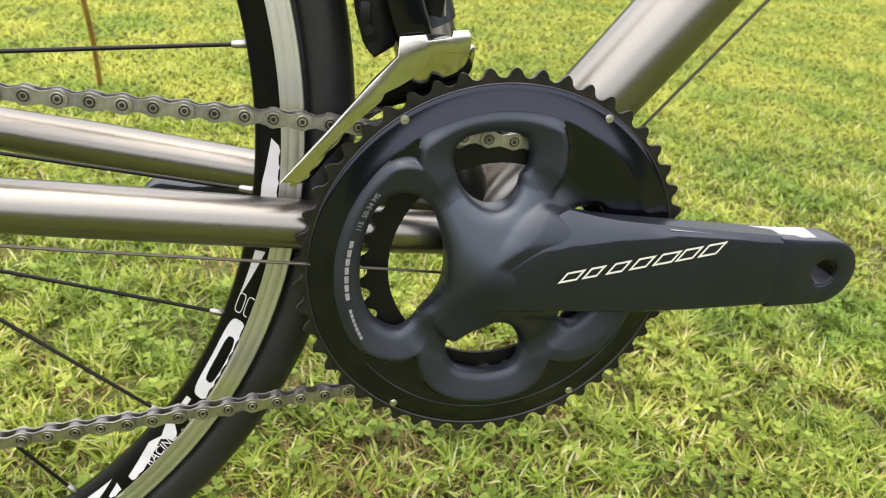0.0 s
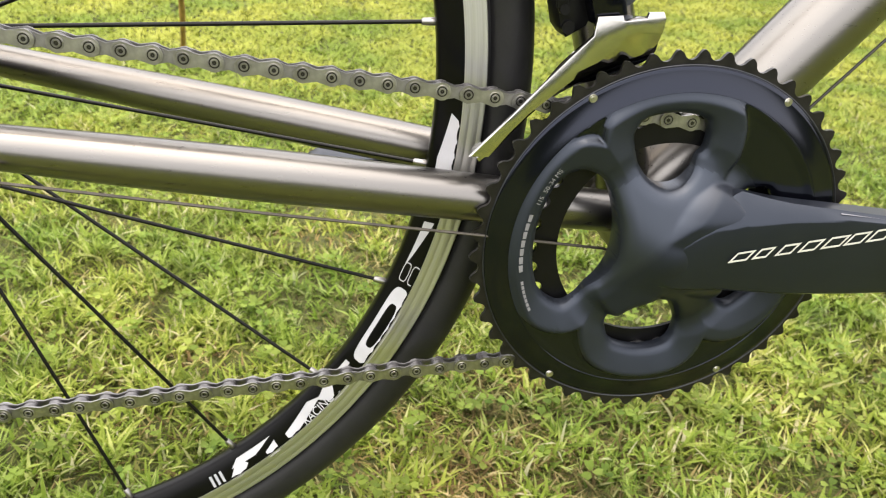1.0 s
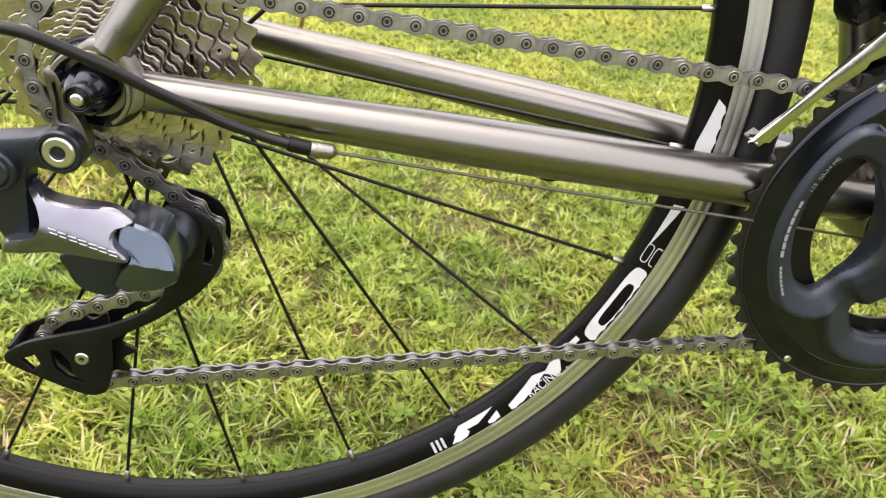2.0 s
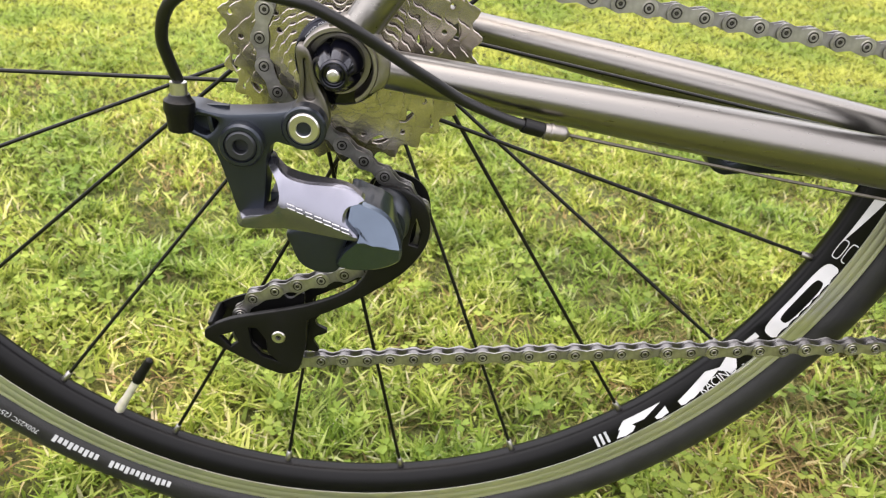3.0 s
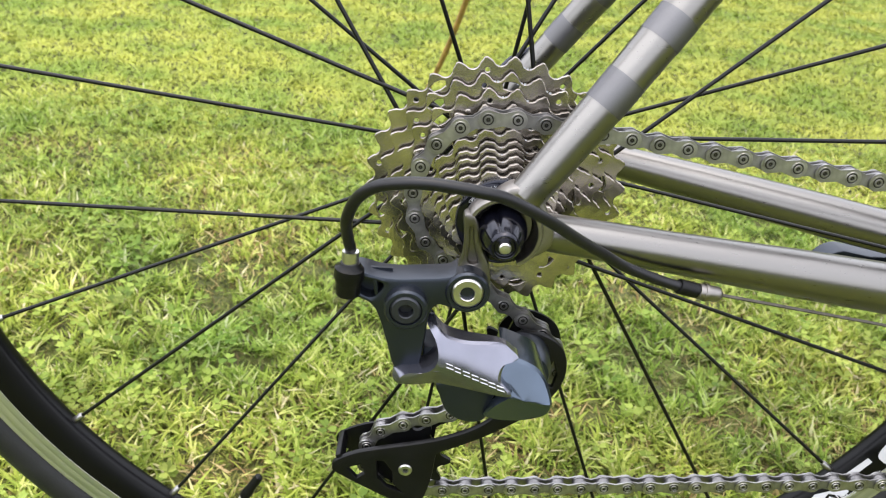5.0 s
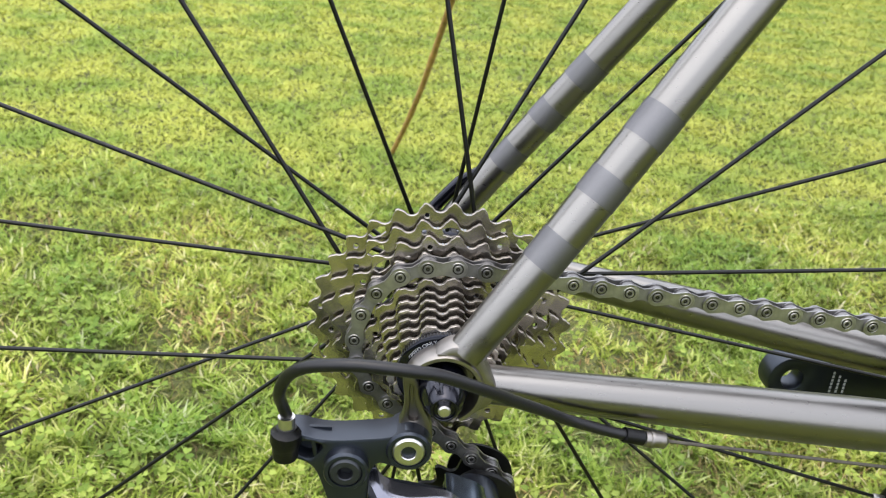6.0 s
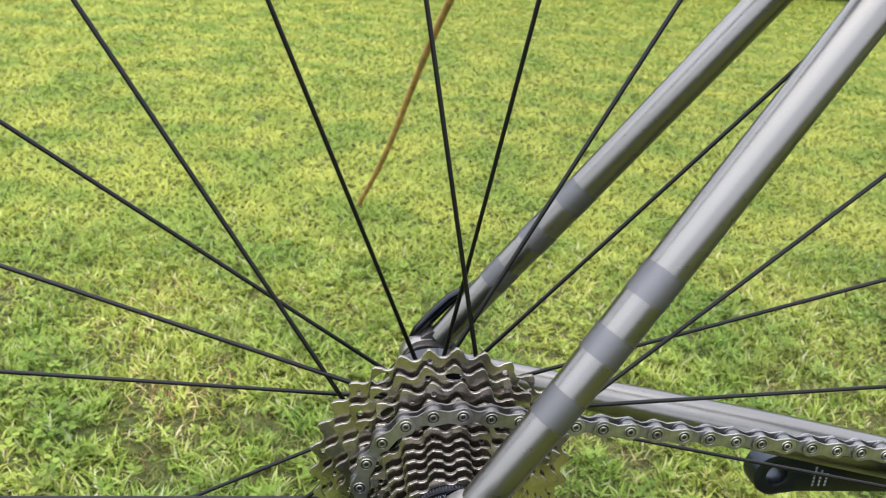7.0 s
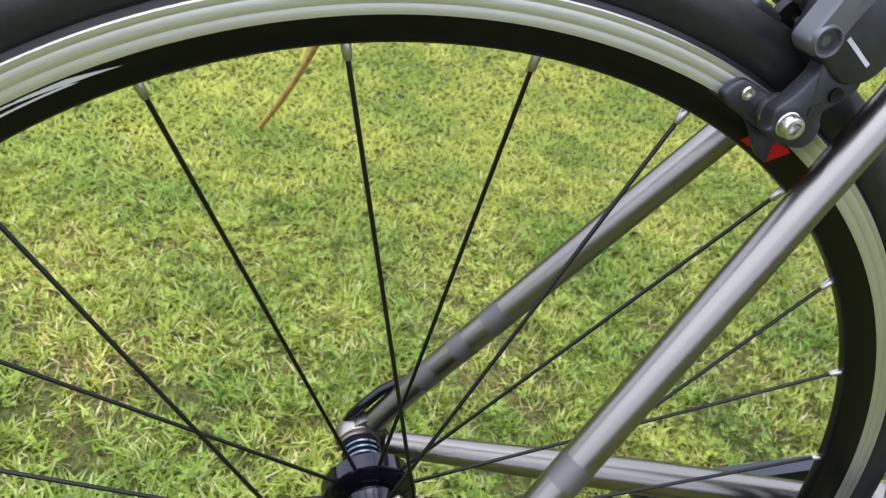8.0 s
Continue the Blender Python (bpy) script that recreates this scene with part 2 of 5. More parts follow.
sbp.inputs["Strength"].default_value, sbp.inputs["Distance"].default_value = 0.8, 0.01
sl.new(n2.outputs["Fac"], sbp.inputs["Height"]), sl.new(sbp.outputs["Normal"], sb.inputs["Normal"])


# ---- building helpers ----
def finish(me, material, angle=38):
    me.materials.append(material)
    me.polygons.foreach_set("use_smooth", [abs(p.normal.y) < 0.9995 for p in me.polygons])
    me.set_sharp_from_angle(angle=radians(angle))
    return me


def hang(ob, parent, m=None):
    """Put an object under a parent, or under the part above it where it would lie a fourth level deep."""
    m = Matrix() if m is None else m
    depth, up = 0, parent
    while up.parent:
        depth, up = depth + 1, up.parent
    if depth > 1:
        m, parent = parent.matrix_basis @ m, parent.parent
    ob.parent = parent
    ob.matrix_basis = m
    return ob


def part(name, bm, material, parent, label="", angle=38, m=None):
    """Link a bmesh as one mesh object under a thing or a part."""
    bmesh.ops.recalc_face_normals(bm, faces=bm.faces)
    me = bpy.data.meshes.new(name)
    bm.to_mesh(me)
    bm.free()
    return tagged(hang(new(name, finish(me, material, angle)), parent, m), label)


def shared(name, me, parent, m, label=""):
    return tagged(hang(new(name, me), parent, m), label)


def mesh_of(name, bm, material, angle=38):
    bmesh.ops.recalc_face_normals(bm, faces=bm.faces)
    me = bpy.data.meshes.new(name)
    bm.to_mesh(me)
    bm.free()
    return finish(me, material, angle)


def empty(name, parent=None, label=""):
    ob = new(name)
    ob.parent = parent
    return tagged(ob, label)


def P(x, y, z):
    """A point in millimetres from the rear axle."""
    return Vector((x / 1000, y / 1000, z / 1000))


def spline(pts, per=6, closed=False):
    """A smooth line through points (Catmull-Rom), of any dimension."""
    q = [np.array(p, float) for p in pts]
    k = len(q)
    out = []
    for i in range(k if closed else k - 1):
        a, b, c, d = (q[(i - 1) % k], q[i], q[(i + 1) % k], q[(i + 2) % k]) if closed else (q[max(i - 1, 0)], q[i], q[i + 1], q[min(i + 2, k - 1)])
        for j in range(per):
            t = j / per
            out.append(0.5 * (2 * b + (c - a) * t + (2 * a - 5 * b + 4 * c - d) * t * t + (3 * b - a - 3 * c + d) * t ** 3))
    if not closed:
        out.append(q[-1])
    return out


def even(pts, count):
    """The same line with evenly spaced points."""
    q = np.array(pts, float)
    s = np.concatenate([[0], np.cumsum(np.linalg.norm(np.diff(q, axis=0), axis=1))])
    u = np.linspace(0, s[-1], count)
    return np.stack([np.interp(u, s, q[:, i]) for i in range(q.shape[1])], 1)


def skin(bm, rings, closed=True, cap=True):
    """Faces between rings of as many points each."""
    vs = [[bm.verts.new(p) for p in r] for r in rings]
    k = len(vs[0])
    for a, b in zip(vs, vs[1:]):
        for i in range(k if closed else k - 1):
            bm.faces.new((a[i], a[(i + 1) % k], b[(i + 1) % k], b[i]))
    if cap and closed:
        bm.faces.new(vs[0]), bm.faces.new(vs[-1])
    return vs


def tube(bm, pts, radii, seg=20, cap=True, flat=1.0):
    """A round bar along points; radii: one or as many as points."""
    pts = [Vector(p) for p in pts]
    radii = [radii] * len(pts) if isinstance(radii, (int, float)) else radii
    side = None
    rings = []
    for i, p in enumerate(pts):
        d = (pts[min(i + 1, len(pts) - 1)] - pts[max(i - 1, 0)]).normalized()
        if side is None:
            side = d.orthogonal().normalized()
        side = (side - d * side.dot(d)).normalized()
        up = d.cross(side)
        rings.append([p + (side * math.cos(a) + up * math.sin(a) * flat) * radii[i] for a in np.linspace(0, 2 * math.pi, seg, endpoint=False)])
    skin(bm, rings, True, cap)


def lathe(bm, profile, seg=64, at=(0, 0), closed=False):
    """Turn a profile of (radius, y) in mm round an axle along y, at (x, z) in mm."""
    rings = [[P(at[0] + r * math.cos(a), y, at[1] + r * math.sin(a)) for r, y in profile] for a in np.linspace(0, 2 * math.pi, seg, endpoint=False)]
    vs = [[bm.verts.new(p) for p in r] for r in rings]
    k = len(profile)
    for i in range(seg):
        a, b = vs[i], vs[(i + 1) % seg]
        for j in range(k if closed else k - 1):
            bm.faces.new((a[j], a[(j + 1) % k], b[(j + 1) % k], b[j]))


def plate(bm, outline, y0, y1, holes=(), bevel=0.0):
    """A flat piece of (x, z) outline in mm between y0 (outer) and y1, with holes, its edges rounded."""
    loops = []
    for pts in (outline, *holes):
        vs = [bm.verts.new(P(x, y0, z)) for x, z in pts]
        loops += [bm.edges.new((vs[i], vs[(i + 1) % len(vs)])) for i in range(len(vs))]
    got = bmesh.ops.triangle_fill(bm, use_beauty=True, use_dissolve=False, edges=loops)
    faces = [f for f in got["geom"] if isinstance(f, bmesh.types.BMFace)]
    ext = bmesh.ops.extrude_face_region(bm, geom=faces)
    moved = [v for v in ext["geom"] if isinstance(v, bmesh.types.BMVert)]
    bmesh.ops.translate(bm, vec=P(0, y1 - y0, 0), verts=moved)
    if bevel:
        near = {v for f in faces if f.is_valid for v in f.verts}
        edges = [e for e in bm.edges if e.is_valid and len(e.link_faces) == 2 and e.verts[0] in near and e.verts[1] in near
                 and abs(e.link_faces[0].normal.dot(e.link_faces[1].normal)) < 0.5]
        bmesh.ops.bevel(bm, geom=edges, offset=bevel / 1000, segments=2, profile=0.5, affect="EDGES")


def disc(cx, cz, r, k=16):
    return [(cx + r * math.cos(a), cz + r * math.sin(a)) for a in np.linspace(0, 2 * math.pi, k, endpoint=False)]


def box(bm, centre, size, m=None, bevel=0.001):
    got = bmesh.ops.create_cube(bm, size=1.0)
    vs = got["verts"]
    for v in vs:
        v.co = Vector((v.co.x * size[0] / 1000, v.co.y * size[1] / 1000, v.co.z * size[2] / 1000))
        if m is not None:
            v.co = m @ v.co
        v.co += P(*centre)
    edges = list({e for v in vs for e in v.link_edges})
    if bevel:
        bmesh.ops.bevel(bm, geom=edges, offset=bevel, segments=2, profile=0.5, affect="EDGES")


def sprocket(count, k0=0.0, tip=0.6, roller=3.95, pitch=12.7):
    """The outline of a sprocket for a 12.7 mm chain, mm: round seats for the rollers, narrow square teeth."""
    pr = pitch / (2 * math.sin(math.pi / count))
    seat = [(roller * math.sin(a), -roller * math.cos(a)) for a in np.linspace(-1.25, 1.25, 7)]
    step = 2 * math.pi / count
    prof = seat + [(4.6, -0.5 + 0.4 * tip), (5.3, tip - 0.2), (5.7, tip), (6.8, tip - 0.05), (7.3, tip - 0.5), (8.1, -0.5 + 0.4 * tip)]
    pts = []
    for i in range(count):
        for u, w in prof:
            a = k0 + i * step - u / pr * (pitch / (pr * step))
            pts.append(((pr + w) * math.cos(a), (pr + w) * math.sin(a)))
    # each gap runs clockwise while the gaps run anticlockwise: order by angle
    pts.sort(key=lambda q: (math.atan2(q[1], q[0]) - k0 + 0.45 * step) % (2 * math.pi))
    return pts


def lettering(text, size):
    """Vertices and faces of flat letters in Blender's own font, with x from 0, in units of size."""
    cu = bpy.data.curves.new("text", "FONT")
    cu.body, cu.size = text, size
    ob = bpy.data.objects.new("text", cu)
    scene.collection.objects.link(ob)
    me = bpy.data.meshes.new_from_object(ob.evaluated_get(bpy.context.evaluated_depsgraph_get()))
    vs, fs = [tuple(v.co) for v in me.vertices], [tuple(p.vertices) for p in me.polygons]
    bpy.data.objects.remove(ob)
    bpy.data.curves.remove(cu)
    bpy.data.meshes.remove(me)
    return vs, fs


def letters(name, text, size, place, material, parent, label):
    """Letters laid on a surface by place(x, y), which takes metres along and up the line."""
    vs, fs = lettering(text, size)
    me = bpy.data.meshes.new(name)
    me.from_pydata([place(x, y) for x, y, _ in vs], [], fs)
    return tagged(hang(new(name, finish(me, material)), parent), label)


def quad_patch(bm, corners, place, nu=8, nv=2):
    """A patch between four corners (u, v), laid on a surface by place(u, v)."""
    a, b, c, d = [np.array(q, float) for q in corners]
    g = [[bm.verts.new(place(*((a * (1 - i / nu) + b * i / nu) * (1 - j / nv) + (d * (1 - i / nu) + c * i / nu) * j / nv))) for i in range(nu + 1)] for j in range(nv + 1)]
    for j in range(nv):
        for i in range(nu):
            bm.faces.new((g[j][i], g[j][i + 1], g[j + 1][i + 1], g[j + 1][i]))


# ---- the bicycle: built upright round its rear axle, then leant on its cane ----
LEAN = Matrix.Translation((0, 0, 0.3325)) @ pose(0, 0, 0, -3.50, 0, 0) @ pose(0, 0, 0, 0, -0.63, 0)
bike = empty("road_bicycle")
bike.matrix_world = LEAN
tagged(bike, "titanium road bicycle with black drivetrain, leaning on a cane", "bicycle")

BBX, BBZ = 399.2, -70.0      # bottom bracket, mm from the rear axle


def chain_y(x):
    return -40.4 - (BBX - x) * 0.0008


# ---- frame ----
frame_set = empty("frame", bike, "brushed titanium frame tubes")


def stay(pts, radii, name, bands=()):
    for side in (1, -1):
        line = even([(x, y * side, z) for x, y, z in spline(pts, 8)], 40)
        rad = np.interp(np.linspace(0, 1, 40), np.linspace(0, 1, len(radii)), radii)
        bm = bmesh.new()
        tube(bm, [P(*q) for q in line], [r / 1000 for r in rad], 28)
        ob = part(name, bm, TITANIUM, frame_set)
        for z0, z1 in bands:
            seg = [q for q in even(line, 400) if z0 <= q[2] <= z1]
            bm = bmesh.new()
            tube(bm, [P(*q) for q in even(seg, 4)], (np.interp((z0 + z1) / 2, line[:, 2], rad) + 0.15) / 1000, 28)
            part("blasted_band", bm, TITAN_BAND, ob, "matt grey blasted band")


stay([(x, -(71.5 - 38 * x / 300), 1.2 - 0.1645 * x + 5.7e-6 * x * x) for x in (15, 60, 130, 210, 300, 345, 385)], [8.0, 9.2, 11.2, 12.4, 12.4, 12, 11], "chainstay")
stay([(-2.3 + 0.7030 * z, -min(72.6, 76 - 48 * (z - 10) / 260), z) for z in (14.5, 55, 105, 175, 267, 345, 395)], [7.7, 8.7, 8.8, 8.8, 8.8, 8.6, 8.4], "seatstay", ((51, 64), (77, 88), (99.6, 112.5)))
bm = bmesh.new()
tube(bm, [P(BBX, 0, BBZ), P(BBX + 400 * math.cos(radians(50)), 0, BBZ + 400 * math.sin(radians(50)))], 0.0212, 40)
part("down_tube", bm, TITANIUM, frame_set)
bm = bmesh.new()
tube(bm, [P(BBX, 0, BBZ), P(BBX - 480 * math.sin(radians(17)), 0, BBZ + 480 * math.cos(radians(17)))], 0.0162, 36)
part("seat_tube", bm, TITANIUM, frame_set)
bm = bmesh.new()
lathe(bm, [(17, -34), (21, -34), (21.6, -33), (21.6, 33), (21, 34), (17, 34)], 56, (BBX, BBZ))
part("bottom_bracket_shell", bm, TITAN_WELD, frame_set)
bm = bmesh.new()
tube(bm, [P(208, -24, 298), P(204, 0, 302), P(208, 24, 298)], 0.007, 20)
part("brake_bridge", bm, TITANIUM, frame_set)


def hood(bm, profile, a0, a1, at=(0, 0), seg=40):
    """A closed profile of (radius, y) turned through part of a circle."""
    skin(bm, [[P(at[0] + r * math.cos(radians(a)), y, at[1] + r * math.sin(radians(a))) for r, y in profile] for a in np.linspace(a0, a1, seg)])


for side in (-1, 1):
    bm = bmesh.new()
    hood(bm, [(13.0, side * 67.6), (15.6, side * 67.6), (16.3, side * 69.6), (16.2, side * 78.0), (15.6, side * 79.2), (14.2, side * 79.2), (13.4, side * 78.0)], -62, 172)
    hood(bm, [(5.2, side * 65), (13.4, side * 65), (13.4, side * 69.5), (5.2, side * 69.5)], -95, 185, (-1.0, 0))
    edge = spline([(r * math.cos(radians(a)), r * math.sin(radians(a))) for a, r in ((106, 15.8), (94, 18.2), (80, 20.6), (58, 22.0), (38, 20.2), (22, 19.8), (6, 21.0), (-14, 20.8), (-30, 18.4), (-42, 15.8), (-36, 14.6), (0, 14.4), (35, 14.4), (70, 14.4), (98, 14.6))], 4, True)
    plate(bm, [tuple(q) for q in edge], side * 78.2, side * 68.4, (), 2.0)      # web and weld between the stays and the hood
    part("dropout", bm, TITAN_WELD, frame_set, "hooded silver titanium dropout")
bm = bmesh.new()
plate(bm, [tuple(q) for q in spline([(-16.5, 7), (-12.5, 7.5), (-10, 2.5), (-8, -7), (-4.5, -15), (-3.5, -24), (-8, -32), (-17.5, -32), (-22, -25), (-19.2, -19), (-16, -12.5), (-15.6, -4)], 5, True)], -79.5, -73.5,
      [[tuple(q) for q in spline([(-13.6, 2), (-12.4, 2), (-11.6, -5), (-9.5, -13), (-13.4, -13), (-13.2, -5)], 4, True)]], 0.9)
plate(bm, [(-15, 3), (-11.5, 3), (-8, -14), (-15, -14)], -76.5, -75.5)
part("derailleur_hanger", bm, mat("hanger_grey", (0.15, 0.14, 0.13), 0.36, 1.0, 0.15, 90, 0.1, 700), frame_set, "grey derailleur hanger")
# cable stop under the chainstay
bm = bmesh.new()
tube(bm, [P(85.6, -74.6, -22.6), P(86, -74.6, -22.7), P(94.6, -74, -23.9), P(95.4, -74, -24.0), P(97.0, -74, -24.2)], [0.0028, 0.0035, 0.0034, 0.0030, 0.0011], 20)
tube(bm, [P(88.2, -74.4, -23.0), P(88.4, -74.4, -23.05), P(89.6, -74.3, -23.2), P(89.8, -74.3, -23.2)], [0.0035, 0.0038, 0.0038, 0.0035], 20)
part("cable_stop", bm, TITAN_WELD, frame_set, "silver cable stop")

# ---- rear wheel ----
wheel = empty("rear_wheel", bike, "black rear wheel with machined brake track")
RIM = 282.8


def rim_side(r):
    return float(np.interp(r, [282, 284.2, 296], [7.0, 8.4, 15.0]))


WY = -3.6                    # the rim's middle plane, from the frame's
bm = bmesh.new()
lathe(bm, [(r, y + WY) for r, y in ((282.4, 0), (282.5, -2), (282.9, -3.6), (284.2, -4.8), (295, -11.1), (306, -9), (303, 0), (306, 9), (295, 11.1), (284.2, 4.8), (282.9, 3.6), (282.5, 2))], 220, (0, 0), True)
rim = part("rim", bm, RIM_BLACK, wheel, "glossy black aluminium rim", 50)
bm = bmesh.new()
for s in (-1, 1):
    lathe(bm, [(r, s * y + WY) for r, y in ((294.9, 10.0), (295.0, 11.4), (298.6, 11.9), (298.9, 11.80), (299.2, 11.9), (303.3, 12.1), (303.6, 12.0), (303.9, 12.1), (306.0, 12.2), (306.5, 11.7), (306.4, 10))], 220)
part("brake_track", bm, TRACK, wheel, "grooved machined aluminium brake track")
bm = bmesh.new()
prof = [(305.8, WY - 9.4)] + [(318.8 + 13.2 * math.sin(radians(a)), WY - 13.3 * math.cos(radians(a))) for a in np.linspace(-52, 232, 34)] + [(305.8, WY + 9.4)]
lathe(bm, prof, 240)
tyre = part("tyre", bm, RUBBER, wheel, "black slick road tyre", 50)


def on_rim(deg, r, lift=0.25):
    a = radians(deg)
    r = 284.2 + (r - 284.2) * 0.76
    return P(r * math.cos(a), -rim_side(r) - lift, r * math.sin(a))


def on_tyre(deg, r, lift=0.2):
    a = radians(deg)
    y = 13.3 * math.sqrt(max(0.0, 1 - ((r - 318.8) / 13.2) ** 2)) - WY
    return P(r * math.cos(a), -y - lift, r * math.sin(a))


# white decal shapes on the rim wall: patches of (degrees, radius)
DECAL = [
    [(-7.0, 287.2), (-2.1, 292.3), (-2.9, 298.3), (-10.6, 298.3)],
    [(-10.6, 287.5), (-7.0, 287.2), (-10.6, 298.3), (-11.2, 294.0)],
    [(-19.9, 287.6), (-14.3, 289.4), (-14.1, 296.0), (-19.7, 288.4)],
    [(-38.8, 297.6), (-30.5, 297.4), (-30.0, 299.7), (-38.8, 299.8)],
    [(-38.3, 286.2), (-34.0, 286.8), (-34.0, 290.4), (-38.0, 290.6)],
    [(-40.3, 290.8), (-38.2, 286.4), (-37.6, 291.0), (-38.8, 299.8)],
    [(-46.4, 293.4), (-41.6, 286.6), (-39.8, 290.2), (-46.3, 299.8)],
    [(-49.8, 295.2), (-48.0, 291.6), (-48.1, 299.8), (-49.6, 299.8)],
    [(-53.4, 287.2), (-48.2, 287.6), (-51.0, 292.6), (-54.6, 292.0)],
    [(-55.6, 299.4), (-53.4, 287.2), (-52.4, 294.5), (-53.7, 299.6)],
    [(111.4, 294.2), (115.0, 297.2), (120.3, 297.0), (115.2, 294.6)],
    [(115.0, 297.2), (124.0, 297.6), (126.0, 296.6), (115.2, 296.2)],
    [(115.2, 294.6), (126.0, 294.6), (126.0, 293.4), (114.5, 293.6)],
]
for c in DECAL:
    bm = bmesh.new()
    quad_patch(bm, c, on_rim, 10, 3)
    part("rim_decal", bm, WHITE, wheel, "white decal shape")


def ring_decal(mid, r, half_deg, half_r, in_deg, in_r, label):
    """A rounded ring of print on the rim wall."""
    bm = bmesh.new()
    root = lambda v: math.copysign(abs(v) ** 0.55, v)
    rows = []
    for f in (0.0, 0.5, 1.0):
        hd, hr = half_deg + (in_deg - half_deg) * f, half_r + (in_r - half_r) * f
        rows.append([on_rim(mid + hd * root(math.cos(a)), r + hr * root(math.sin(a))) for a in np.linspace(0, 2 * math.pi, 64, endpoint=False)])
    skin(bm, rows, True, False)
    part("rim_decal", bm, WHITE, wheel, label)


ring_decal(-27.9, 293.3, 5.3, 6.4, 3.1, 3.4, "white rounded ring decal")
ring_decal(-20.7, 290.0, 1.2, 2.6, 1.08, 2.1, "white outlined lozenge decal")
ring_decal(-20.7, 296.2, 1.2, 2.6, 1.08, 2.1, "white outlined lozenge decal")
for a in (-56.0, -56.7, -57.4):
    bm = bmesh.new()
    quad_patch(bm, [(a - 0.35, 289.0), (a, 289.0), (a, 299.4), (a - 0.35, 299.4)], on_rim, 2, 6)
    part("rim_decal", bm, GREYPRINT, wheel, "small grey print lines")
bm = bmesh.new()
quad_patch(bm, [(56.9, 285), (60.9, 285), (60.4, 297.6), (56.6, 297.6)], on_rim, 10, 4)
part("rim_decal", bm, RED, wheel, "red decal")
letters("rim_lettering", "RACING", 0.0088, lambda x, y: on_rim(-43.6 + math.degrees((x * 0.78) / 0.294), 298.6 - y * 1000, 0.35), WHITE, wheel, "white letters on the rim")
letters("tyre_lettering", "700x25C (25-622)", 0.0047, lambda x, y: on_tyre(-127.0 - math.degrees(x / 0.316), 314.6 + y * 1000), GREYPRINT, wheel, "grey size marking on the tyre wall")
for i in range(2):
    for k in range(9 + 3 * i):
        a = (-125.4 if i == 0 else -118.6) + k * 0.62
        bm = bmesh.new()
        quad_patch(bm, [(a, 312.4), (a + 0.42, 312.4), (a + 0.42, 316.0 + 1.0 * (k % 3 == 0)), (a, 316.0 + 1.0 * (k % 3 == 0))], on_tyre, 2, 2)
        part("tyre_marking", bm, GREYPRINT, wheel, "grey printed bar")

# hub
bm = bmesh.new()
lathe(bm, [(5, 65), (10.5, 65), (10.5, 54), (10, 47), (12, 41), (26, 36.5), (28, 35), (28, 25), (26, 23.4), (15, 21.5), (13, 17), (13, -6), (15, -15), (24, -18.5), (26, -20), (26, -22.6), (24, -23), (16, -23.2), (16, -58), (5, -58)], 64)
hub = part("hub", bm, BLACK_GLOSS, wheel, "black hub shell with wide flanges")
bm = bmesh.new()
for y in (52, 56.5, 61):
    lathe(bm, [(9, y - 1), (12.2, y - 1), (12.6, y), (12.2, y + 1), (9, y + 1)], 40)
part("end_cap", bm, GREY_METAL, hub, "ribbed grey end cap")
for k in range(9):
    a = radians(62 + 6 * k)
    bm = bmesh.new()
    box(bm, (14.2 * math.cos(a), 8 - 0 * k, 14.2 * math.sin(a)), (1.0, 3.4, 0.5), pose(0, 0, 0, 0, -math.degrees(a), 0), 0)
    part("hub_print", bm, WHITE, hub, "white printed bar")

bm = bmesh.new()
tube(bm, [(0, 0, 0), (0, 0, 0.0005), (0, 0, 0.0075), (0, 0, 0.0082)], [0.0018, 0.0021, 0.0018, 0.0013], 12)
NIPPLE = mesh_of("nipple", bm, mat("nipple_alloy", (0.33, 0.32, 0.31), 0.35, 1.0, 0.15, 200))
for k in range(24):
    th = radians(6.66 - 15 * k)
    nip = P(RIM * math.cos(th), -3.2, RIM * math.sin(th))
    if k % 2 == 0:                                   # crossed, drive side
        fa = th + radians(95.0 if k % 4 == 0 else -68.4)
        end = P(23.9 * math.cos(fa), -20.6, 23.9 * math.sin(fa))
    else:                                            # radial, other side
        end = P(25.2 * math.cos(th), 26.2, 25.2 * math.sin(th))
    bm = bmesh.new()
    d = (end - nip).normalized()
    tube(bm, [nip + d * 0.004, nip + d * 0.2, end], [0.00105, 0.00105, 0.0012], 10)
    part("spoke", bm, SPOKE_BLACK, wheel)
    shared("nipple", NIPPLE, wheel, Matrix.Translation(nip - d * 0.001) @ d.to_track_quat("Z", "Y").to_matrix().to_4x4())
# valve
va = radians(239.2)
vd = Vector((-math.cos(va), 0, -math.sin(va)))
v0 = P(281 * math.cos(va), WY, 281 * math.sin(va))
bm = bmesh.new()
v0 = v0 + vd * -0.003
tube(bm, [v0, v0 + vd * 0.006, v0 + vd * 0.012, v0 + vd * 0.028], [0.0032, 0.0031, 0.0025, 0.0024], 16)
valve = part("valve", bm, mat("valve_brass", (0.62, 0.59, 0.54), 0.35, 0.6, 0.1, 200), wheel, "pale metal valve stem")
bm = bmesh.new()
tube(bm, [v0 + vd * 0.0275, v0 + vd * 0.0285, v0 + vd * 0.033, v0 + vd * 0.037, v0 + vd * 0.043, v0 + vd * 0.0465, v0 + vd * 0.0475], [0.0028, 0.0034, 0.0034, 0.0029, 0.0029, 0.0024, 0.001], 16)
part("valve_cap", bm, BLACK_PLASTIC, valve, "black plastic valve cap")

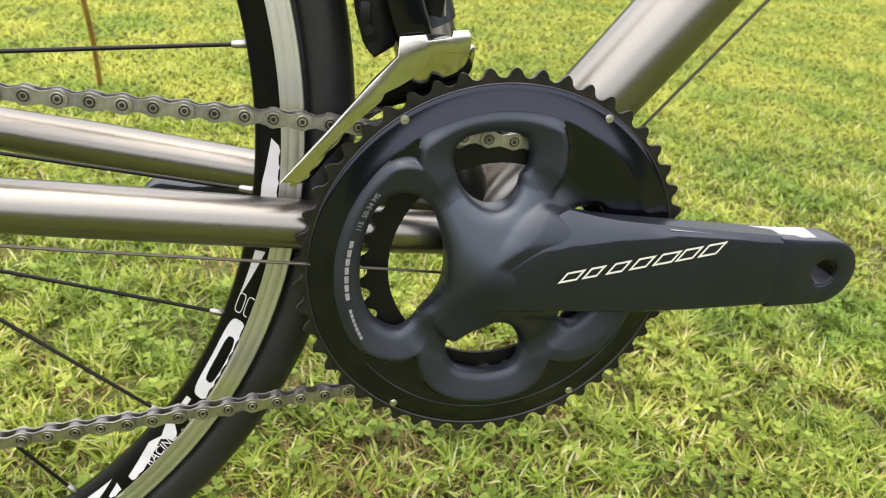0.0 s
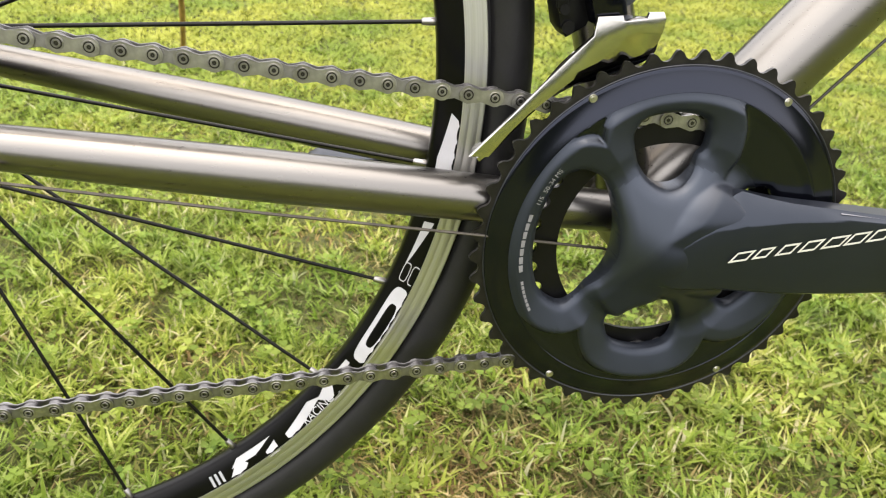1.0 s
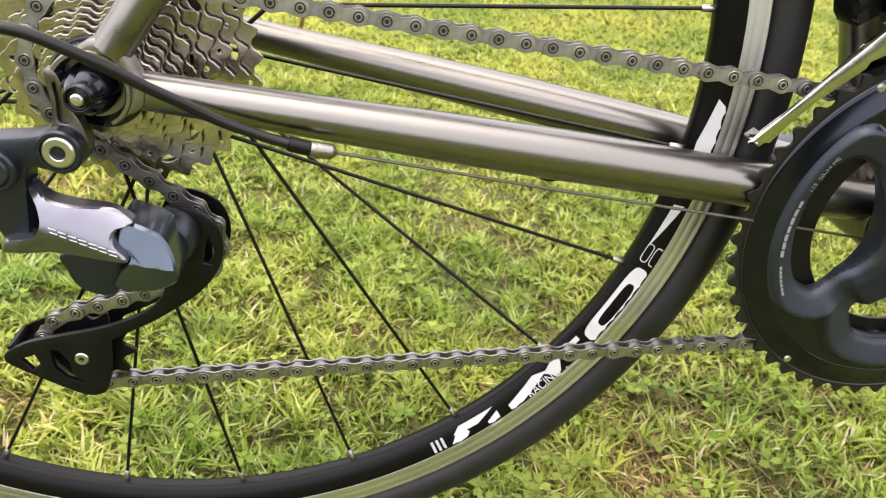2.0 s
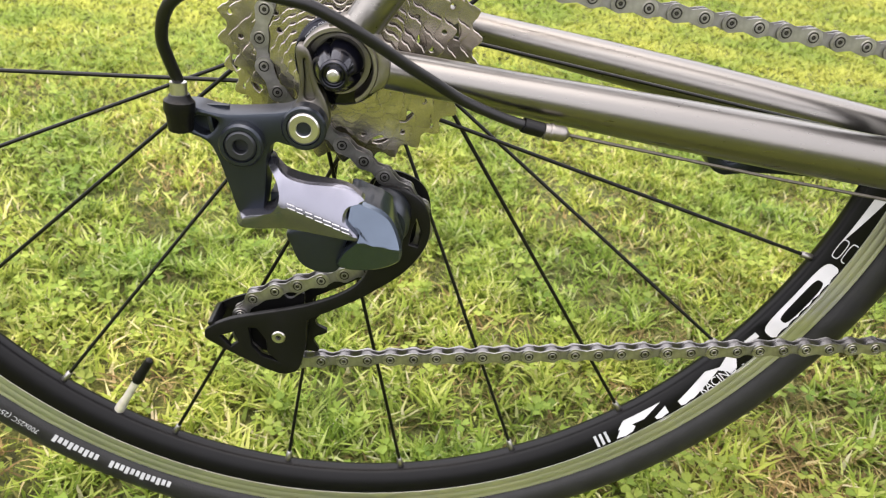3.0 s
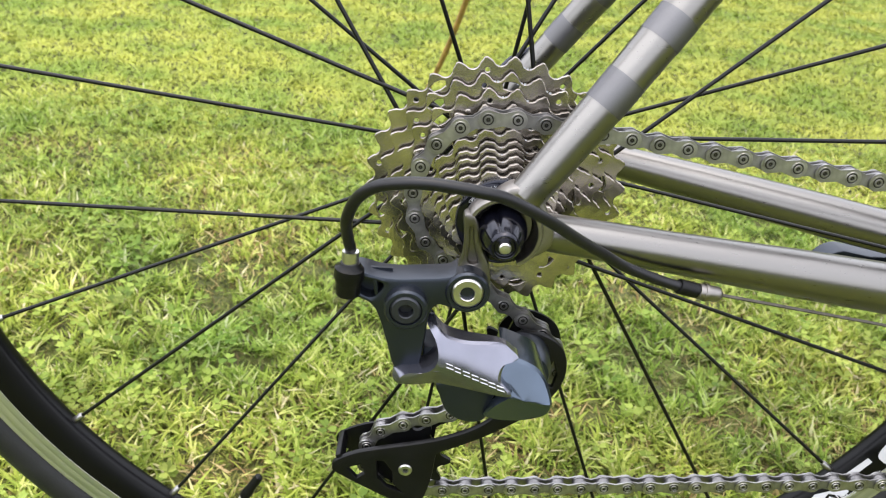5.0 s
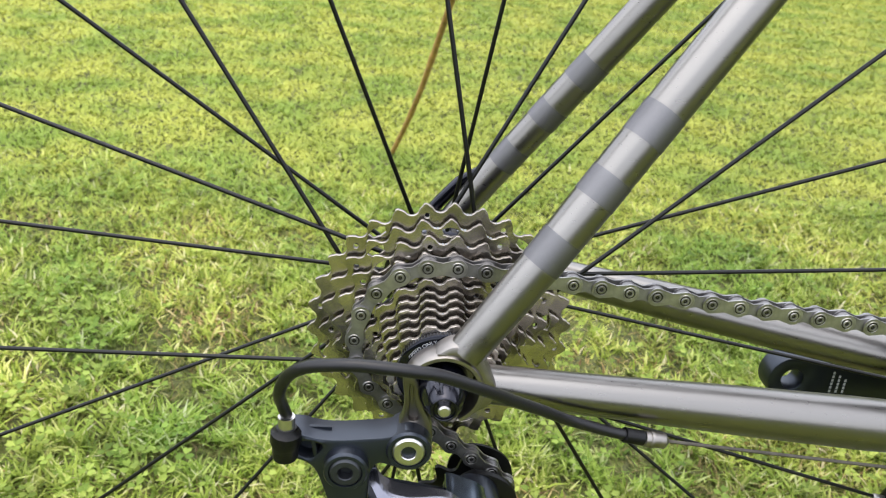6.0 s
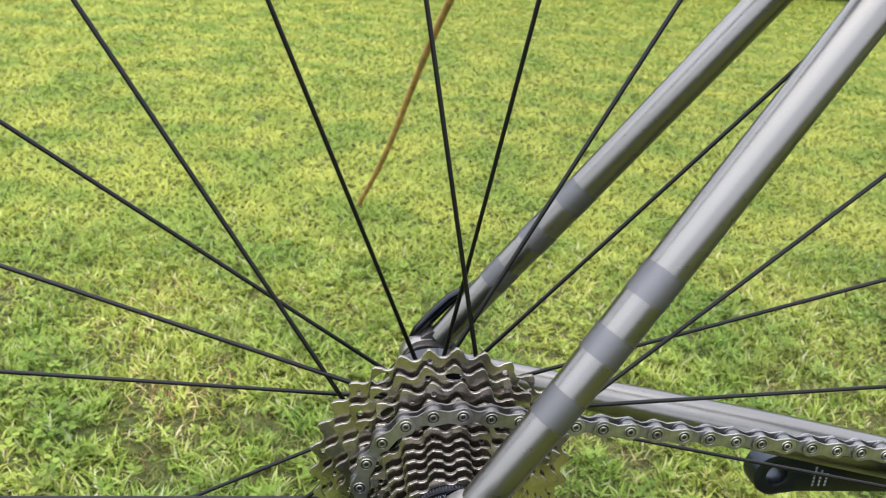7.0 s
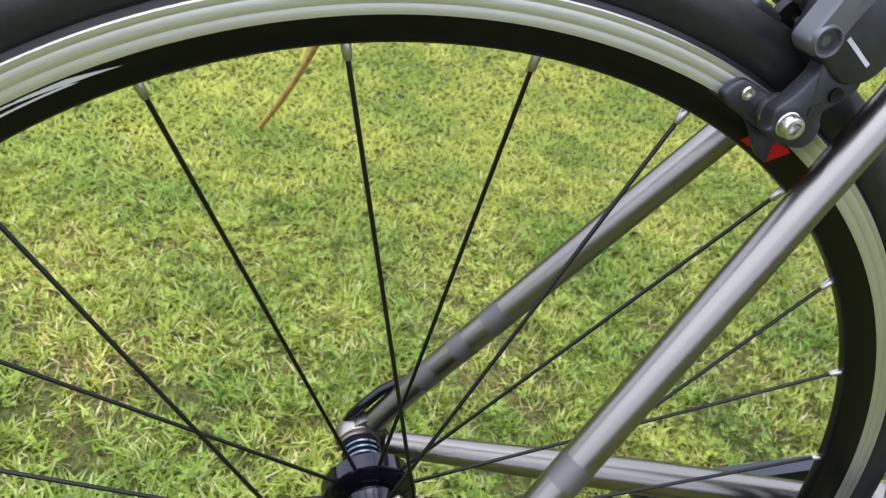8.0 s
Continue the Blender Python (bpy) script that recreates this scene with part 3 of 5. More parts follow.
# ---- cassette ----
cassette = empty("cassette", bike, "eleven nickel-plated sprockets, slightly dirty")
COGS = (30, 27, 24, 21, 19, 17, 15, 14, 13, 12, 11)
CP = 12.5
for i, n in enumerate(COGS):
    y = -25.4 - 3.82 * i
    pr = CP / (2 * math.sin(math.pi / n))
    ph = radians(93 + (0, 1.6, -1.2, 1.0, -1.4, 1.2, 0, 0, 0, 0, 0)[i])
    outline = sprocket(n, ph, 1.0 if i < 4 else 0.2, 3.5 if i < 4 else 3.1, CP)
    inner = disc(0, 0, pr - 10.0 if i < 5 else 14.5, 48)
    holes = [inner]
    if i < 7:
        for k in range(n):
            a = ph + 2 * math.pi * (k + 0.5) / n
            if i < 5 and k % 6 == 2:                         # shifting windows
                holes.append([((pr - 5.2) * math.cos(a) + u * math.cos(a) - w * math.sin(a), (pr - 5.2) * math.sin(a) + u * math.sin(a) + w * math.cos(a)) for u, w in ((-1.5, -3.1), (0.7, -4.0), (1.9, -2.0), (2.1, 0.8), (1.2, 3.8), (-1.3, 3.0), (-1.9, 0))])
            elif k % 3 == 0:
                holes.append(disc((pr - 4.6) * math.cos(a), (pr - 4.6) * math.sin(a), 1.15, 10))
    bm = bmesh.new()
    plate(bm, outline, y - 0.75, y + 0.75, holes, 0.28)
    cog = part("sprocket", bm, NICKEL, cassette, angle=18)
    cog.data.materials.append(GRIMY)                         # dark grease on the edges between the teeth
    for p in cog.data.polygons:
        if abs(p.normal.y) < 0.3:
            p.material_index = 1
    for k in range(4 if i < 6 else 0):
        a = ph + 2 * math.pi * (k + 0.3) / 5
        bm = bmesh.new()
        lathe(bm, [(0.2, y - 1.05), (1.1, y - 1.05), (1.5, y - 0.9), (1.5, y - 0.6)], 12, ((pr - 7.4) * math.cos(a), (pr - 7.4) * math.sin(a)))
        part("rivet", bm, NICKEL, cog)
    for k in range(3 if i < 9 else 0):                       # stamped marks too small to read
        a = ph + radians(-9 + 60 / (1 + 0.12 * i) * 0.25 * (k - 1)) - 0.05
        bm = bmesh.new()
        for j in range(3):
            b0 = a + (j - 1) * 1.5 / (pr - 3.4)
            bm.faces.new([bm.verts.new(P((pr - r) * math.cos(b0 + e), y - 0.68, (pr - r) * math.sin(b0 + e))) for r, e in ((4.1, -0.5 / pr), (4.1, 0.5 / pr), (2.7, 0.5 / pr), (2.7, -0.5 / pr))])
        part("stamp", bm, GREYPRINT, cog, "small pale stamped marks")
    bm = bmesh.new()
    lathe(bm, [(15, y - 3.1), (17.2 if i > 3 else 24, y - 3.1), (17.2 if i > 3 else 24, y - 0.7), (15, y - 0.7)], 40)
    if i < 5:
        for k in range(5):                                   # arms of the carrier that bears the open ring
            a = radians(40 + 72 * k)
            plate(bm, [(r * math.cos(a) - w * math.sin(a), r * math.sin(a) + w * math.cos(a)) for r, w in ((15, -5), (pr - 9, -3.2), (pr - 9, 3.2), (15, 5))], y + 0.7, y + 2.2)
    if i < 10:
        part("spacer", bm, DARK_METAL, cassette)
    else:
        bm.free()
bm = bmesh.new()
lathe(bm, [(8, -64.4), (17.5, -64.4), (19, -64.8), (19, -66.6), (18.2, -67.2), (13, -67.2), (12.4, -65.6)], 72)
ring = part("lockring", bm, BLACK_GLOSS, cassette, "dark lockring with knurled rim")
bm = bmesh.new()
for k in range(90):
    a = 2 * math.pi * k / 90
    box(bm, (18.9 * math.cos(a), -65.7, 18.9 * math.sin(a)), (0.7, 2.0, 0.5), pose(0, 0, 0, 0, -math.degrees(a), 0), 0)
part("knurl", bm, DARK_METAL, ring)
letters("lockring_lettering", "SPEED ONLY", 0.0024, lambda x, y: P((15.3 + y * 1000) * math.cos(radians(150) - x / 0.0162), -67.35, (15.3 + y * 1000) * math.sin(radians(150) - x / 0.0162)), GREYPRINT, ring, "small pale lettering")

# quick-release nut
skewer = empty("quick_release", bike, "black quick-release nut with a silver screw end")
skewer.location = P(-0.4, 0, 0)
bm = bmesh.new()
rings = []
for r, y in spline([(10.6, -70), (10.4, -76), (9.6, -81), (8.0, -86), (6.4, -89.6), (5.6, -91), (5.0, -91.6), (4.4, -91.4), (4.0, -90.6), (2.4, -90.4)], 4):
    groove = 1.1 if 6.2 < r < 10.5 and y > -90 else 0.0
    rings.append([P((r - groove * max(0.0, math.cos(3 * a + 0.6)) ** 14) * math.cos(a), y, (r - groove * max(0.0, math.cos(3 * a + 0.6)) ** 14) * math.sin(a)) for a in np.linspace(0, 2 * math.pi, 90, endpoint=False)])
skin(bm, rings)
part("nut", bm, BLACK_GLOSS, skewer)
bm = bmesh.new()
lathe(bm, [(0.1, -93.2), (1.9, -93.0), (2.5, -92.4), (2.6, -90)], 20)
part("screw_end", bm, SILVER, skewer, "round silver screw end")
bm = bmesh.new()
tube(bm, [P(0, 69, 0), P(0, 78, 0), P(0, 86, 0)], [0.010, 0.0105, 0.007], 24)
tube(bm, [P(-2, 80, 0), P(-7.5, 80, 8), P(-4.5, 79.5, 16), P(3, 78.5, 26), P(13, 77, 38), P(27, 75, 48)], [0.006, 0.0058, 0.0050, 0.0050, 0.0048, 0.0035], 16, True, 0.7)
part("lever", bm, BLACK_GLOSS, skewer, "black folded quick-release lever", m=Matrix.Translation(P(0.4, 0, 0)))

# ---- crankset ----
crankset = empty("crankset", bike, "black four-arm crankset with two chainrings")


def C(x, y, z):
    return P(BBX + x, y, BBZ + z)


# big ring: toothed plate, glossy dished face, raised matt loops
bm = bmesh.new()
plate(bm, [(BBX + x, BBZ + z) for x, z in sprocket(50, radians(6.0), 0.8)], -48.2, -46.2, [disc(BBX, BBZ, 90, 90)])
big_ring = part("large_chainring", bm, mat("worn_black_steel", (0.018, 0.017, 0.017), 0.34, 0.6, 0.4, 150, 0.15, 600), crankset, "black large chainring with worn tooth tips")
bm = bmesh.new()
lathe(bm, [(82.2, -46), (82.3, -51.2), (82.6, -51.42), (84, -51.1), (86, -50.5), (88, -50.0), (90.5, -49.48), (92.5, -49.15), (94.0, -48.95), (94.6, -48.4), (94.6, -47)], 160, (BBX, BBZ))
part("ring_face", bm, RING_GLOSS, big_ring, "glossy black dished ring face")
bm = bmesh.new()
lathe(bm, [(94.65, -49.1), (95.0, -49.4), (95.35, -49.1)], 160, (BBX, BBZ))
part("ring_seam", bm, DARK_METAL, big_ring, "thin bright seam line")
bm = bmesh.new()
lathe(bm, [(0.2, -51.4), (1.1, -51.4), (1.2, -51.0), (1.9, -51.0), (2.2, -50.6), (2.2, -49)], 20)
PIN = mesh_of("ring_pin", bm, SILVER)
for a in (122.3, 57.5, -58.2, 236.5):
    shared("ring_pin", PIN, big_ring, Matrix.Translation(C(92.6 * math.cos(radians(a)), 1.4, 92.6 * math.sin(radians(a)))), "small silver pin")


# inner ring
bm = bmesh.new()
plate(bm, [(BBX + x, BBZ + z) for x, z in sprocket(34, 0.03, 1.4)], -41.4, -39.4, [disc(BBX, BBZ, 54.5, 72)])
part("small_chainring", bm, BLACK_PLASTIC, crankset, "black small chainring")

# spider and ring arms: one flowing surface round four windows, cut at the seams
WINDOWS = [(16.5, [(9.2, 50), (7.6, 42.9), (1.9, 36.4), (-6.4, 34.8), (-14.9, 38.6), (-20.8, 45.6), (-24.5, 54), (-25.8, 62), (-20.5, 69.3), (-6, 72.2), (7.4, 70.3), (12.4, 64.5), (12.6, 55)]),
           (16.0, [(-35, 35), (-29, 19.6), (-27.1, 7.3), (-28, -5.1), (-32.5, -14.8), (-38.0, -21.2), (-43.5, -28.4), (-51, -32.2), (-61, -26.5), (-66.8, -16.3), (-69.5, -0.4), (-68, 17.6), (-62, 35), (-53, 42), (-44, 42)]),
           (16.5, [(-22.8, -39), (-13.6, -29.2), (-1.9, -26.4), (7.3, -29), (13.5, -37.4), (17.2, -47), (13.4, -58.6), (-2, -62), (-17.6, -57.6), (-23.4, -48)]),
           (22.0, [(33.7, -26.9), (42.4, -34.6), (51.3, -30.2), (58, -20), (61, 0), (58, 20), (52, 32), (44, 33), (36, 30), (31, 18), (29, 0), (30, -15)])]
EDGES = [np.array(even(spline(w, 8, True) + [np.array(w[0], float)], 241)[:-1]) for _, w in WINDOWS]
# middle lines of the four arms, from the hub outward: upper front, upper rear, lower rear, lower front
LINES = [even(spline(q, 8), 71) for q in ([(0, 0), (20, 43), (34, 55), (46.5, 71)], [(0, 0), (-31, 41.3), (-40, 53), (-51.1, 67.8)], [(0, 0), (-35.5, -25.8), (-40, -44), (-53.4, -66)], [(0, 0), (22.4, -30), (33, -45), (50, -68.6)])]


def ease(v, a, b):
    v = max(0.0, min(1.0, (v - a) / (b - a)))
    return v * v * (3 - 2 * v)


RIDGE_Z, RIDGE_X = [-45, -31, -17, -8, 11, 23.7, 37], [-46, -35.5, -25.5, -19.8, -5.2, 10.6, 21.5]


def spider_h(x, z, near):
    """A cone that falls from the hub to the seams, with the arm's root folded along a ridge from the upper front to the lower rear."""
    r = math.hypot(x, z)
    side = 0.72 * (float(np.interp(z, RIDGE_Z, RIDGE_X)) - x)
    fall = math.log(1 + math.exp(min(40.0, side / 0.3))) * 0.3
    h = 73.4 - 0.43 * math.sqrt(r * r + 64) - 2.6 * max(0.0, 1 - near / 8.5) ** 2
    over = max(0.0, -13 - z - 1.25 * max(0.0, -x))
    root = 70.0 + 0.10 * min(0.0, z - 12) - 0.0028 * max(0.0, 24 - x) ** 2 - 0.03 * max(0.0, z - 18) ** 2 - 0.05 * over * over - 0.60 * fall - 0.25 * max(0.0, r - 40) ** 2
    top = max(h, root)
    return max(48.5, top + 0.3 * math.log(math.exp((h - top) / 0.3) + math.exp((root - top) / 0.3)) - 0.15)


def face_h(x, z):
    """Height of the whole forging: arms, dished bands round the windows, and the dips between them."""
    r = math.hypot(x, z)
    dist = [float(np.min(np.hypot(e[:, 0] - x, e[:, 1] - z))) for e in EDGES]
    near = min(dist)
    m = min(d / w + 2 * (k == 3) * ease(z, -2, 8) for k, (d, (w, _)) in enumerate(zip(dist, WINDOWS)))
    hidden = ease(z, -2, 8) * ease(dist[0] - dist[3], -2, 6)       # no raised band behind the arm's root
    band = 50.6 + 4.6 * (min(1.0, near / 14) ** 0.85 - ease(m, 0.90, 1.14)) * (1 - hidden)
    out = ease(r, 77.0, 82.6)
    band = band * (1 - out) + 51.3 * out - 2.0 * ease(r, 82.6, 84.5)
    g = ease(r, 42, 60)
    return spider_h(x, z, near) * (1 - g) + band * g - 2.0 * max(0.0, 1 - near / 3.2) ** 2


def cell(k):
    """The skin between a window's edge and the middle lines of the arms beside it."""
    first, last = ((0, 1), (1, 2), (2, 3), (3, 0))[k]
    p, q = LINES[first], LINES[last]
    a0, a1 = math.atan2(p[-1][1], p[-1][0]), math.atan2(q[-1][1], q[-1][0])
    a1 = a1 if a1 > a0 else a1 + 2 * math.pi
    r0, r1 = np.linalg.norm(p[-1]), np.linalg.norm(q[-1])
    arc_pts = [((r0 + (r1 - r0) * t) * math.cos(a0 + (a1 - a0) * t), (r0 + (r1 - r0) * t) * math.sin(a0 + (a1 - a0) * t)) for t in np.linspace(0, 1, 122)[1:-1]]
    bound = np.array([*p, *arc_pts, *q[::-1][:-1]])
    e = EDGES[k]
    c = e.mean(0)
    ea = np.arctan2(e[:, 1] - c[1], e[:, 0] - c[0])
    win = []
    for b in bound:
        d = np.abs((ea - math.atan2(b[1] - c[1], b[0] - c[0]) + math.pi) % (2 * math.pi) - math.pi)
        i, j = np.argsort(d)[:2]
        w = d[j] / max(1e-9, d[i] + d[j])
        win.append(e[i] * w + e[j] * (1 - w))
    rings = [[C(b[0], -44.5, b[1]) for b in bound], [C(w[0], -43.5, w[1]) for w in win]]
    for f in (0.0, 0.03, 0.07, 0.12, 0.18, 0.25, 0.32, 0.39, 0.45, 0.5, 0.55, 0.6, 0.65, 0.7, 0.75, 0.8, 0.85, 0.9, 0.95, 1.0):
        rings.append([C(*(lambda v: (v[0], -face_h(v[0], v[1]), v[1]))(w + (b - w) * f)) for b, w in zip(bound, win)])
    return rings


def carve(names, inside):
    """The forging's faces whose middle lies inside or outside of the seams."""
    bm = bmesh.new()
    for k in names:
        skin(bm, CELLS[k], True, False)
    bmesh.ops.remove_doubles(bm, verts=bm.verts, dist=0.00002)
    mid = C(0, 0, 0)
    gone = [f for f in bm.faces if (math.hypot(f.calc_center_median().x - mid.x, f.calc_center_median().z - mid.z) < 0.0465) != inside]
    bmesh.ops.delete(bm, geom=gone, context="FACES")
    return bm


CELLS = [cell(k) for k in range(4)]
part("spider", carve(range(4), True), SPIDER, crankset, "satin black spider", 60)
for k in range(4):
    piece = part("ring_arm", carve([k], False), RING_ARM, big_ring, "satin black dished arm round a window", 60)
    polish = piece.data.attributes.new("polish", "FLOAT", "POINT")      # the dips between the arms are polished like the ring
    for v, a in zip(piece.data.vertices, polish.data):
        q = np.array((v.co.x * 1000 - BBX, v.co.z * 1000 - BBZ))
        d = [np.min(np.linalg.norm(e - q, axis=1)) for e in EDGES]
        far = min(u / w + 2 * (j == 3) * ease(q[1], -2, 8) for j, (u, (w, _)) in enumerate(zip(d, WINDOWS)))
        a.value = ease(np.linalg.norm(q), 50, 60) * max(ease(far, 0.92, 1.08), ease(q[1], -2, 8) * ease(d[0] - d[3], -2, 6))

# arm: lofted body, then a flat end with the pedal thread through it
bm = bmesh.new()
rings = []
for x in (-13, -9, -4, 1, 6, 11, 16, 19, 21, 23.5, 27, 31, 33, 38, 46, 56, 70, 85, 100, 117, 130, 145):
    zt = float(np.interp(x, [-13, -4, 6, 17, 26, 31, 45, 57, 88, 121, 159], [-7, 8, 18, 28, 34.6, 35.9, 32.9, 31.0, 27.6, 23.8, 19.9]))
    zb = float(np.interp(x, [-13, -4, 9, 24, 34, 65, 97, 130, 170], [-15, -16, -16, -15.4, -16.2, -18.9, -19.7, -19.5, -18.8]))
    w = float(np.interp(x, [-13, -4, 6, 14, 20, 26, 33, 46, 56, 85, 145], [2, 4, 5, 6.5, 10, 13.5, 13, 9, 6.6, 3.0, 2.0]))
    y0 = float(np.interp(x, [-13, -4, 6, 16, 24, 34, 46, 60, 145], [-64.6, -67.6, -69.3, -70.2, -70.7, -71.1, -71.3, -71.4, -71.4]))
    yt = float(np.interp(x, [-13, -4, 6, 17, 21, 24, 31, 42, 60, 145], [-63.4, -66.0, -67.2, -65.6, -64.0, -62.4, -60.0, -62.0, -65.0, -69.4]))
    rings.append([C(x, y, z) for y, z in ((-55, zt - 0.2), (yt + 0.6, zt), (yt, zt - 0.6), (y0 + 0.3, zt - w), (y0, zt - w - 1.2), (y0, min(zb + 5.5, zt - w - 1.6)), (y0 + 0.8, min(zb + 2.2, zt - w - 2.0)), (y0 + 3.4, min(zb + 0.3, zt - w - 2.6)), (-55, min(zb, zt - w - 3.0)))])
skin(bm, rings)
ex = 174.3
tip = [(144, 21.0), (159, 19.7)] + [(ex + 18.9 * math.cos(a), -0.3 + 18.9 * math.sin(a)) for a in np.linspace(radians(86), radians(-86), 24)] + [(159, -19.3), (144, -19.4)]
plate(bm, [(BBX + x, BBZ + z) for x, z in tip], -71.4, -55, [disc(BBX + ex, BBZ - 0.2, 7.4, 32)], 1.6)
arm = part("crank_arm", bm, SATIN, crankset, "black forged crank arm", 40)
bm = bmesh.new()
for k in range(12):
    y = -69.6 + 1.27 * k
    lathe(bm, [(7.5, y - 0.5), (6.7, y), (7.5, y + 0.5)], 32, (BBX + ex, BBZ - 0.2))
part("pedal_thread", bm, BLACK_GLOSS, arm, "bare threads of the empty pedal hole")
bm = bmesh.new()
top_z = lambda x: float(np.interp(x, [30, 55, 85, 117, 159], [35.2, 31.2, 27.0, 23.4, 19.9])) + 0.35
skin(bm, [[C(x, -68.5, top_z(x) - 0.7), C(x, -56.5, top_z(x))] for x in (82, 95, 110, 125, 140, 155, 166)], False)
part("protector", bm, FILM, arm, "clear worn protective strip")
# slanted pale blocks in place of the maker's lettering
for i, w in enumerate((11, 9, 10, 10.5, 12, 11, 11.5)):
    x0 = 24.5 + 12.1 * i
    z0 = 2.2 + 1.75 * i
    bm = bmesh.new()
    for (u0, u1, v0, v1) in ((0, w * 0.88, 0, 1.2), (0, w * 0.88, 4.7 + 0.2 * i, 5.9 + 0.2 * i), (0, 1.3, 1.2, 4.7 + 0.2 * i), (w * 0.88 - 1.3, w * 0.88, 1.2, 4.7 + 0.2 * i)):
        q = [C(x0 + u + 0.75 * v, -71.75, z0 + 0.145 * u + v) for u, v in ((u0, v0), (u1, v0), (u1, v1), (u0, v1))]
        bm.faces.new([bm.verts.new(p) for p in q])
    part("crank_print", bm, PALE, arm, "pale slanted print block")
RINGPRINT = mat("faded_print", (0.17, 0.17, 0.18), 0.5, 0.0, 0.1, 200)
# small grey prints on the ring arm, along its curve
def on_loop(deg, r):
    a = radians(deg)
    f = (r - float(np.interp(deg, [150, 165, 180, 193, 206], [71, 70.4, 69.5, 68.6, 66.3]))) / 15.3
    return C(r * math.cos(a), -51.7 - 3.4 * f - 0.35, r * math.sin(a))


for k in range(7):
    a = 164 + 3.5 * k
    bm = bmesh.new()
    quad_patch(bm, [(a, 75.4), (a + 2.9, 75.4), (a + 2.9, 77.3), (a, 77.6)], on_loop, 3, 2)
    part("ring_print", bm, RINGPRINT, big_ring, "pale print block")
for k in range(7):
    a = 192 + 2.0 * k
    bm = bmesh.new()
    quad_patch(bm, [(a, 75.6), (a + 1.6, 75.6), (a + 1.6, 77.0), (a, 77.0)], on_loop, 2, 2)
    part("ring_print", bm, RINGPRINT, big_ring, "small white print block")
letters("ring_lettering", "11S  50-34 MS", 0.0036, lambda x, y: on_loop(160 - math.degrees(x / 0.0755), 74.4 + y * 1000), RINGPRINT, big_ring, "small pale size marking")
# axle end cap and left crank
bm = bmesh.new()
lathe(bm, [(12, -56), (12, 70)], 40, (BBX, BBZ))
part("axle", bm, DARK_METAL, crankset)
bm = bmesh.new()
tipl = [(-30, 17), (-100, 13.5), (-157, 12.8)] + [(-172.5 + 15.5 * math.cos(a), 15.5 * math.sin(a)) for a in np.linspace(radians(94), radians(266), 22)] + [(-157, -12.8), (-100, -14), (-30, -17)] + [(22 * math.cos(a), 22 * math.sin(a)) for a in np.linspace(radians(-120), radians(120), 20)]
plate(bm, [(BBX + x, BBZ + z) for x, z in tipl], 58, 72, [disc(BBX - 172.5, BBZ, 6.6, 24)], 1.6)
left = part("left_crank_arm", bm, BLACK_MATTE, crankset, "black left crank arm pointing rearward", m=Matrix.Translation(P(0, 0, -3.5)))
for k in range(3):
    bm = bmesh.new()
    for j in range(6 - k):
        x = BBX - 148 + 4.2 * k
        z = BBZ - 8 + 2.6 * j
        bm.faces.new([bm.verts.new(P(x + u, 57.7, z + w)) for u, w in ((0, 0), (1.4, 0), (1.4, 1.9), (0, 1.9))])
    part("crank_print", bm, GREYPRINT, left, "small grey print")

# ---- chain: over the sprocket, round the small ring, back over the jockey wheels ----
chain = empty("chain", bike, "grey steel chain, lightly oiled")
JU, JL = (16.5, -86.5), (-33.8, -149.5)           # jockey wheels
RC, RR, RJ = 12.5 / (2 * math.sin(math.pi / 19)), 65.6, 12.5 / (2 * math.sin(math.pi / 11))


def tangent(c0, r0, s0, c1, r1, s1):
    """The ends of the belt line from wheel 0 to wheel 1; s: +1 turns left, -1 turns right."""
    d = Vector((c1[0] - c0[0], c1[1] - c0[1]))
    n = math.asin((s1 * r1 - s0 * r0) / d.length)
    a = math.atan2(d.y, d.x) - n
    nx, ny = math.sin(a), -math.cos(a)
    return (c0[0] + s0 * r0 * nx, c0[1] + s0 * r0 * ny), (c1[0] + s1 * r1 * nx, c1[1] + s1 * r1 * ny)


wheels = [((0, 0), RC, -1), ((BBX, BBZ), RR, -1), (JL, RJ, -1), (JU, RJ, 1)]
# travel: over the top to the front, down round the ring, back to the lower jockey, up through the upper one
lines = [tangent(*wheels[i], *wheels[(i + 1) % 4]) for i in range(4)]
path = []
for i in range(4):
    path += [lines[i][0], lines[i][1]]
    c, r, s = wheels[(i + 1) % 4]
    p0, p1 = lines[i][1], lines[(i + 1) % 4][0]
    a0, a1 = math.atan2(p0[1] - c[1], p0[0] - c[0]), math.atan2(p1[1] - c[1], p1[0] - c[0])
    turn = (a1 - a0) * s % (2 * math.pi) * s
    path += [(c[0] + r * math.cos(a0 + turn * f), c[1] + r * math.sin(a0 + turn * f)) for f in np.linspace(0, 1, 60)[1:-1]]
path.append(path[0])
q = np.array(path)
total = np.linalg.norm(np.diff(q, axis=0), axis=1).sum()
count = 2 * round(total / 12.46 / 2)
# a pin of an outer link sits 304.5 mm forward on the upper run
shift = (304.5 - q[0][0]) / (q[1][0] - q[0][0]) * np.linalg.norm(q[1] - q[0])
arcs = np.concatenate([[0], np.cumsum(np.linalg.norm(np.diff(q, axis=0), axis=1))])
place = (shift - 12.7 + np.arange(count) * total / count) % total
pins = np.stack([np.interp(place, arcs, q[:, i]) for i in (0, 1)], 1)


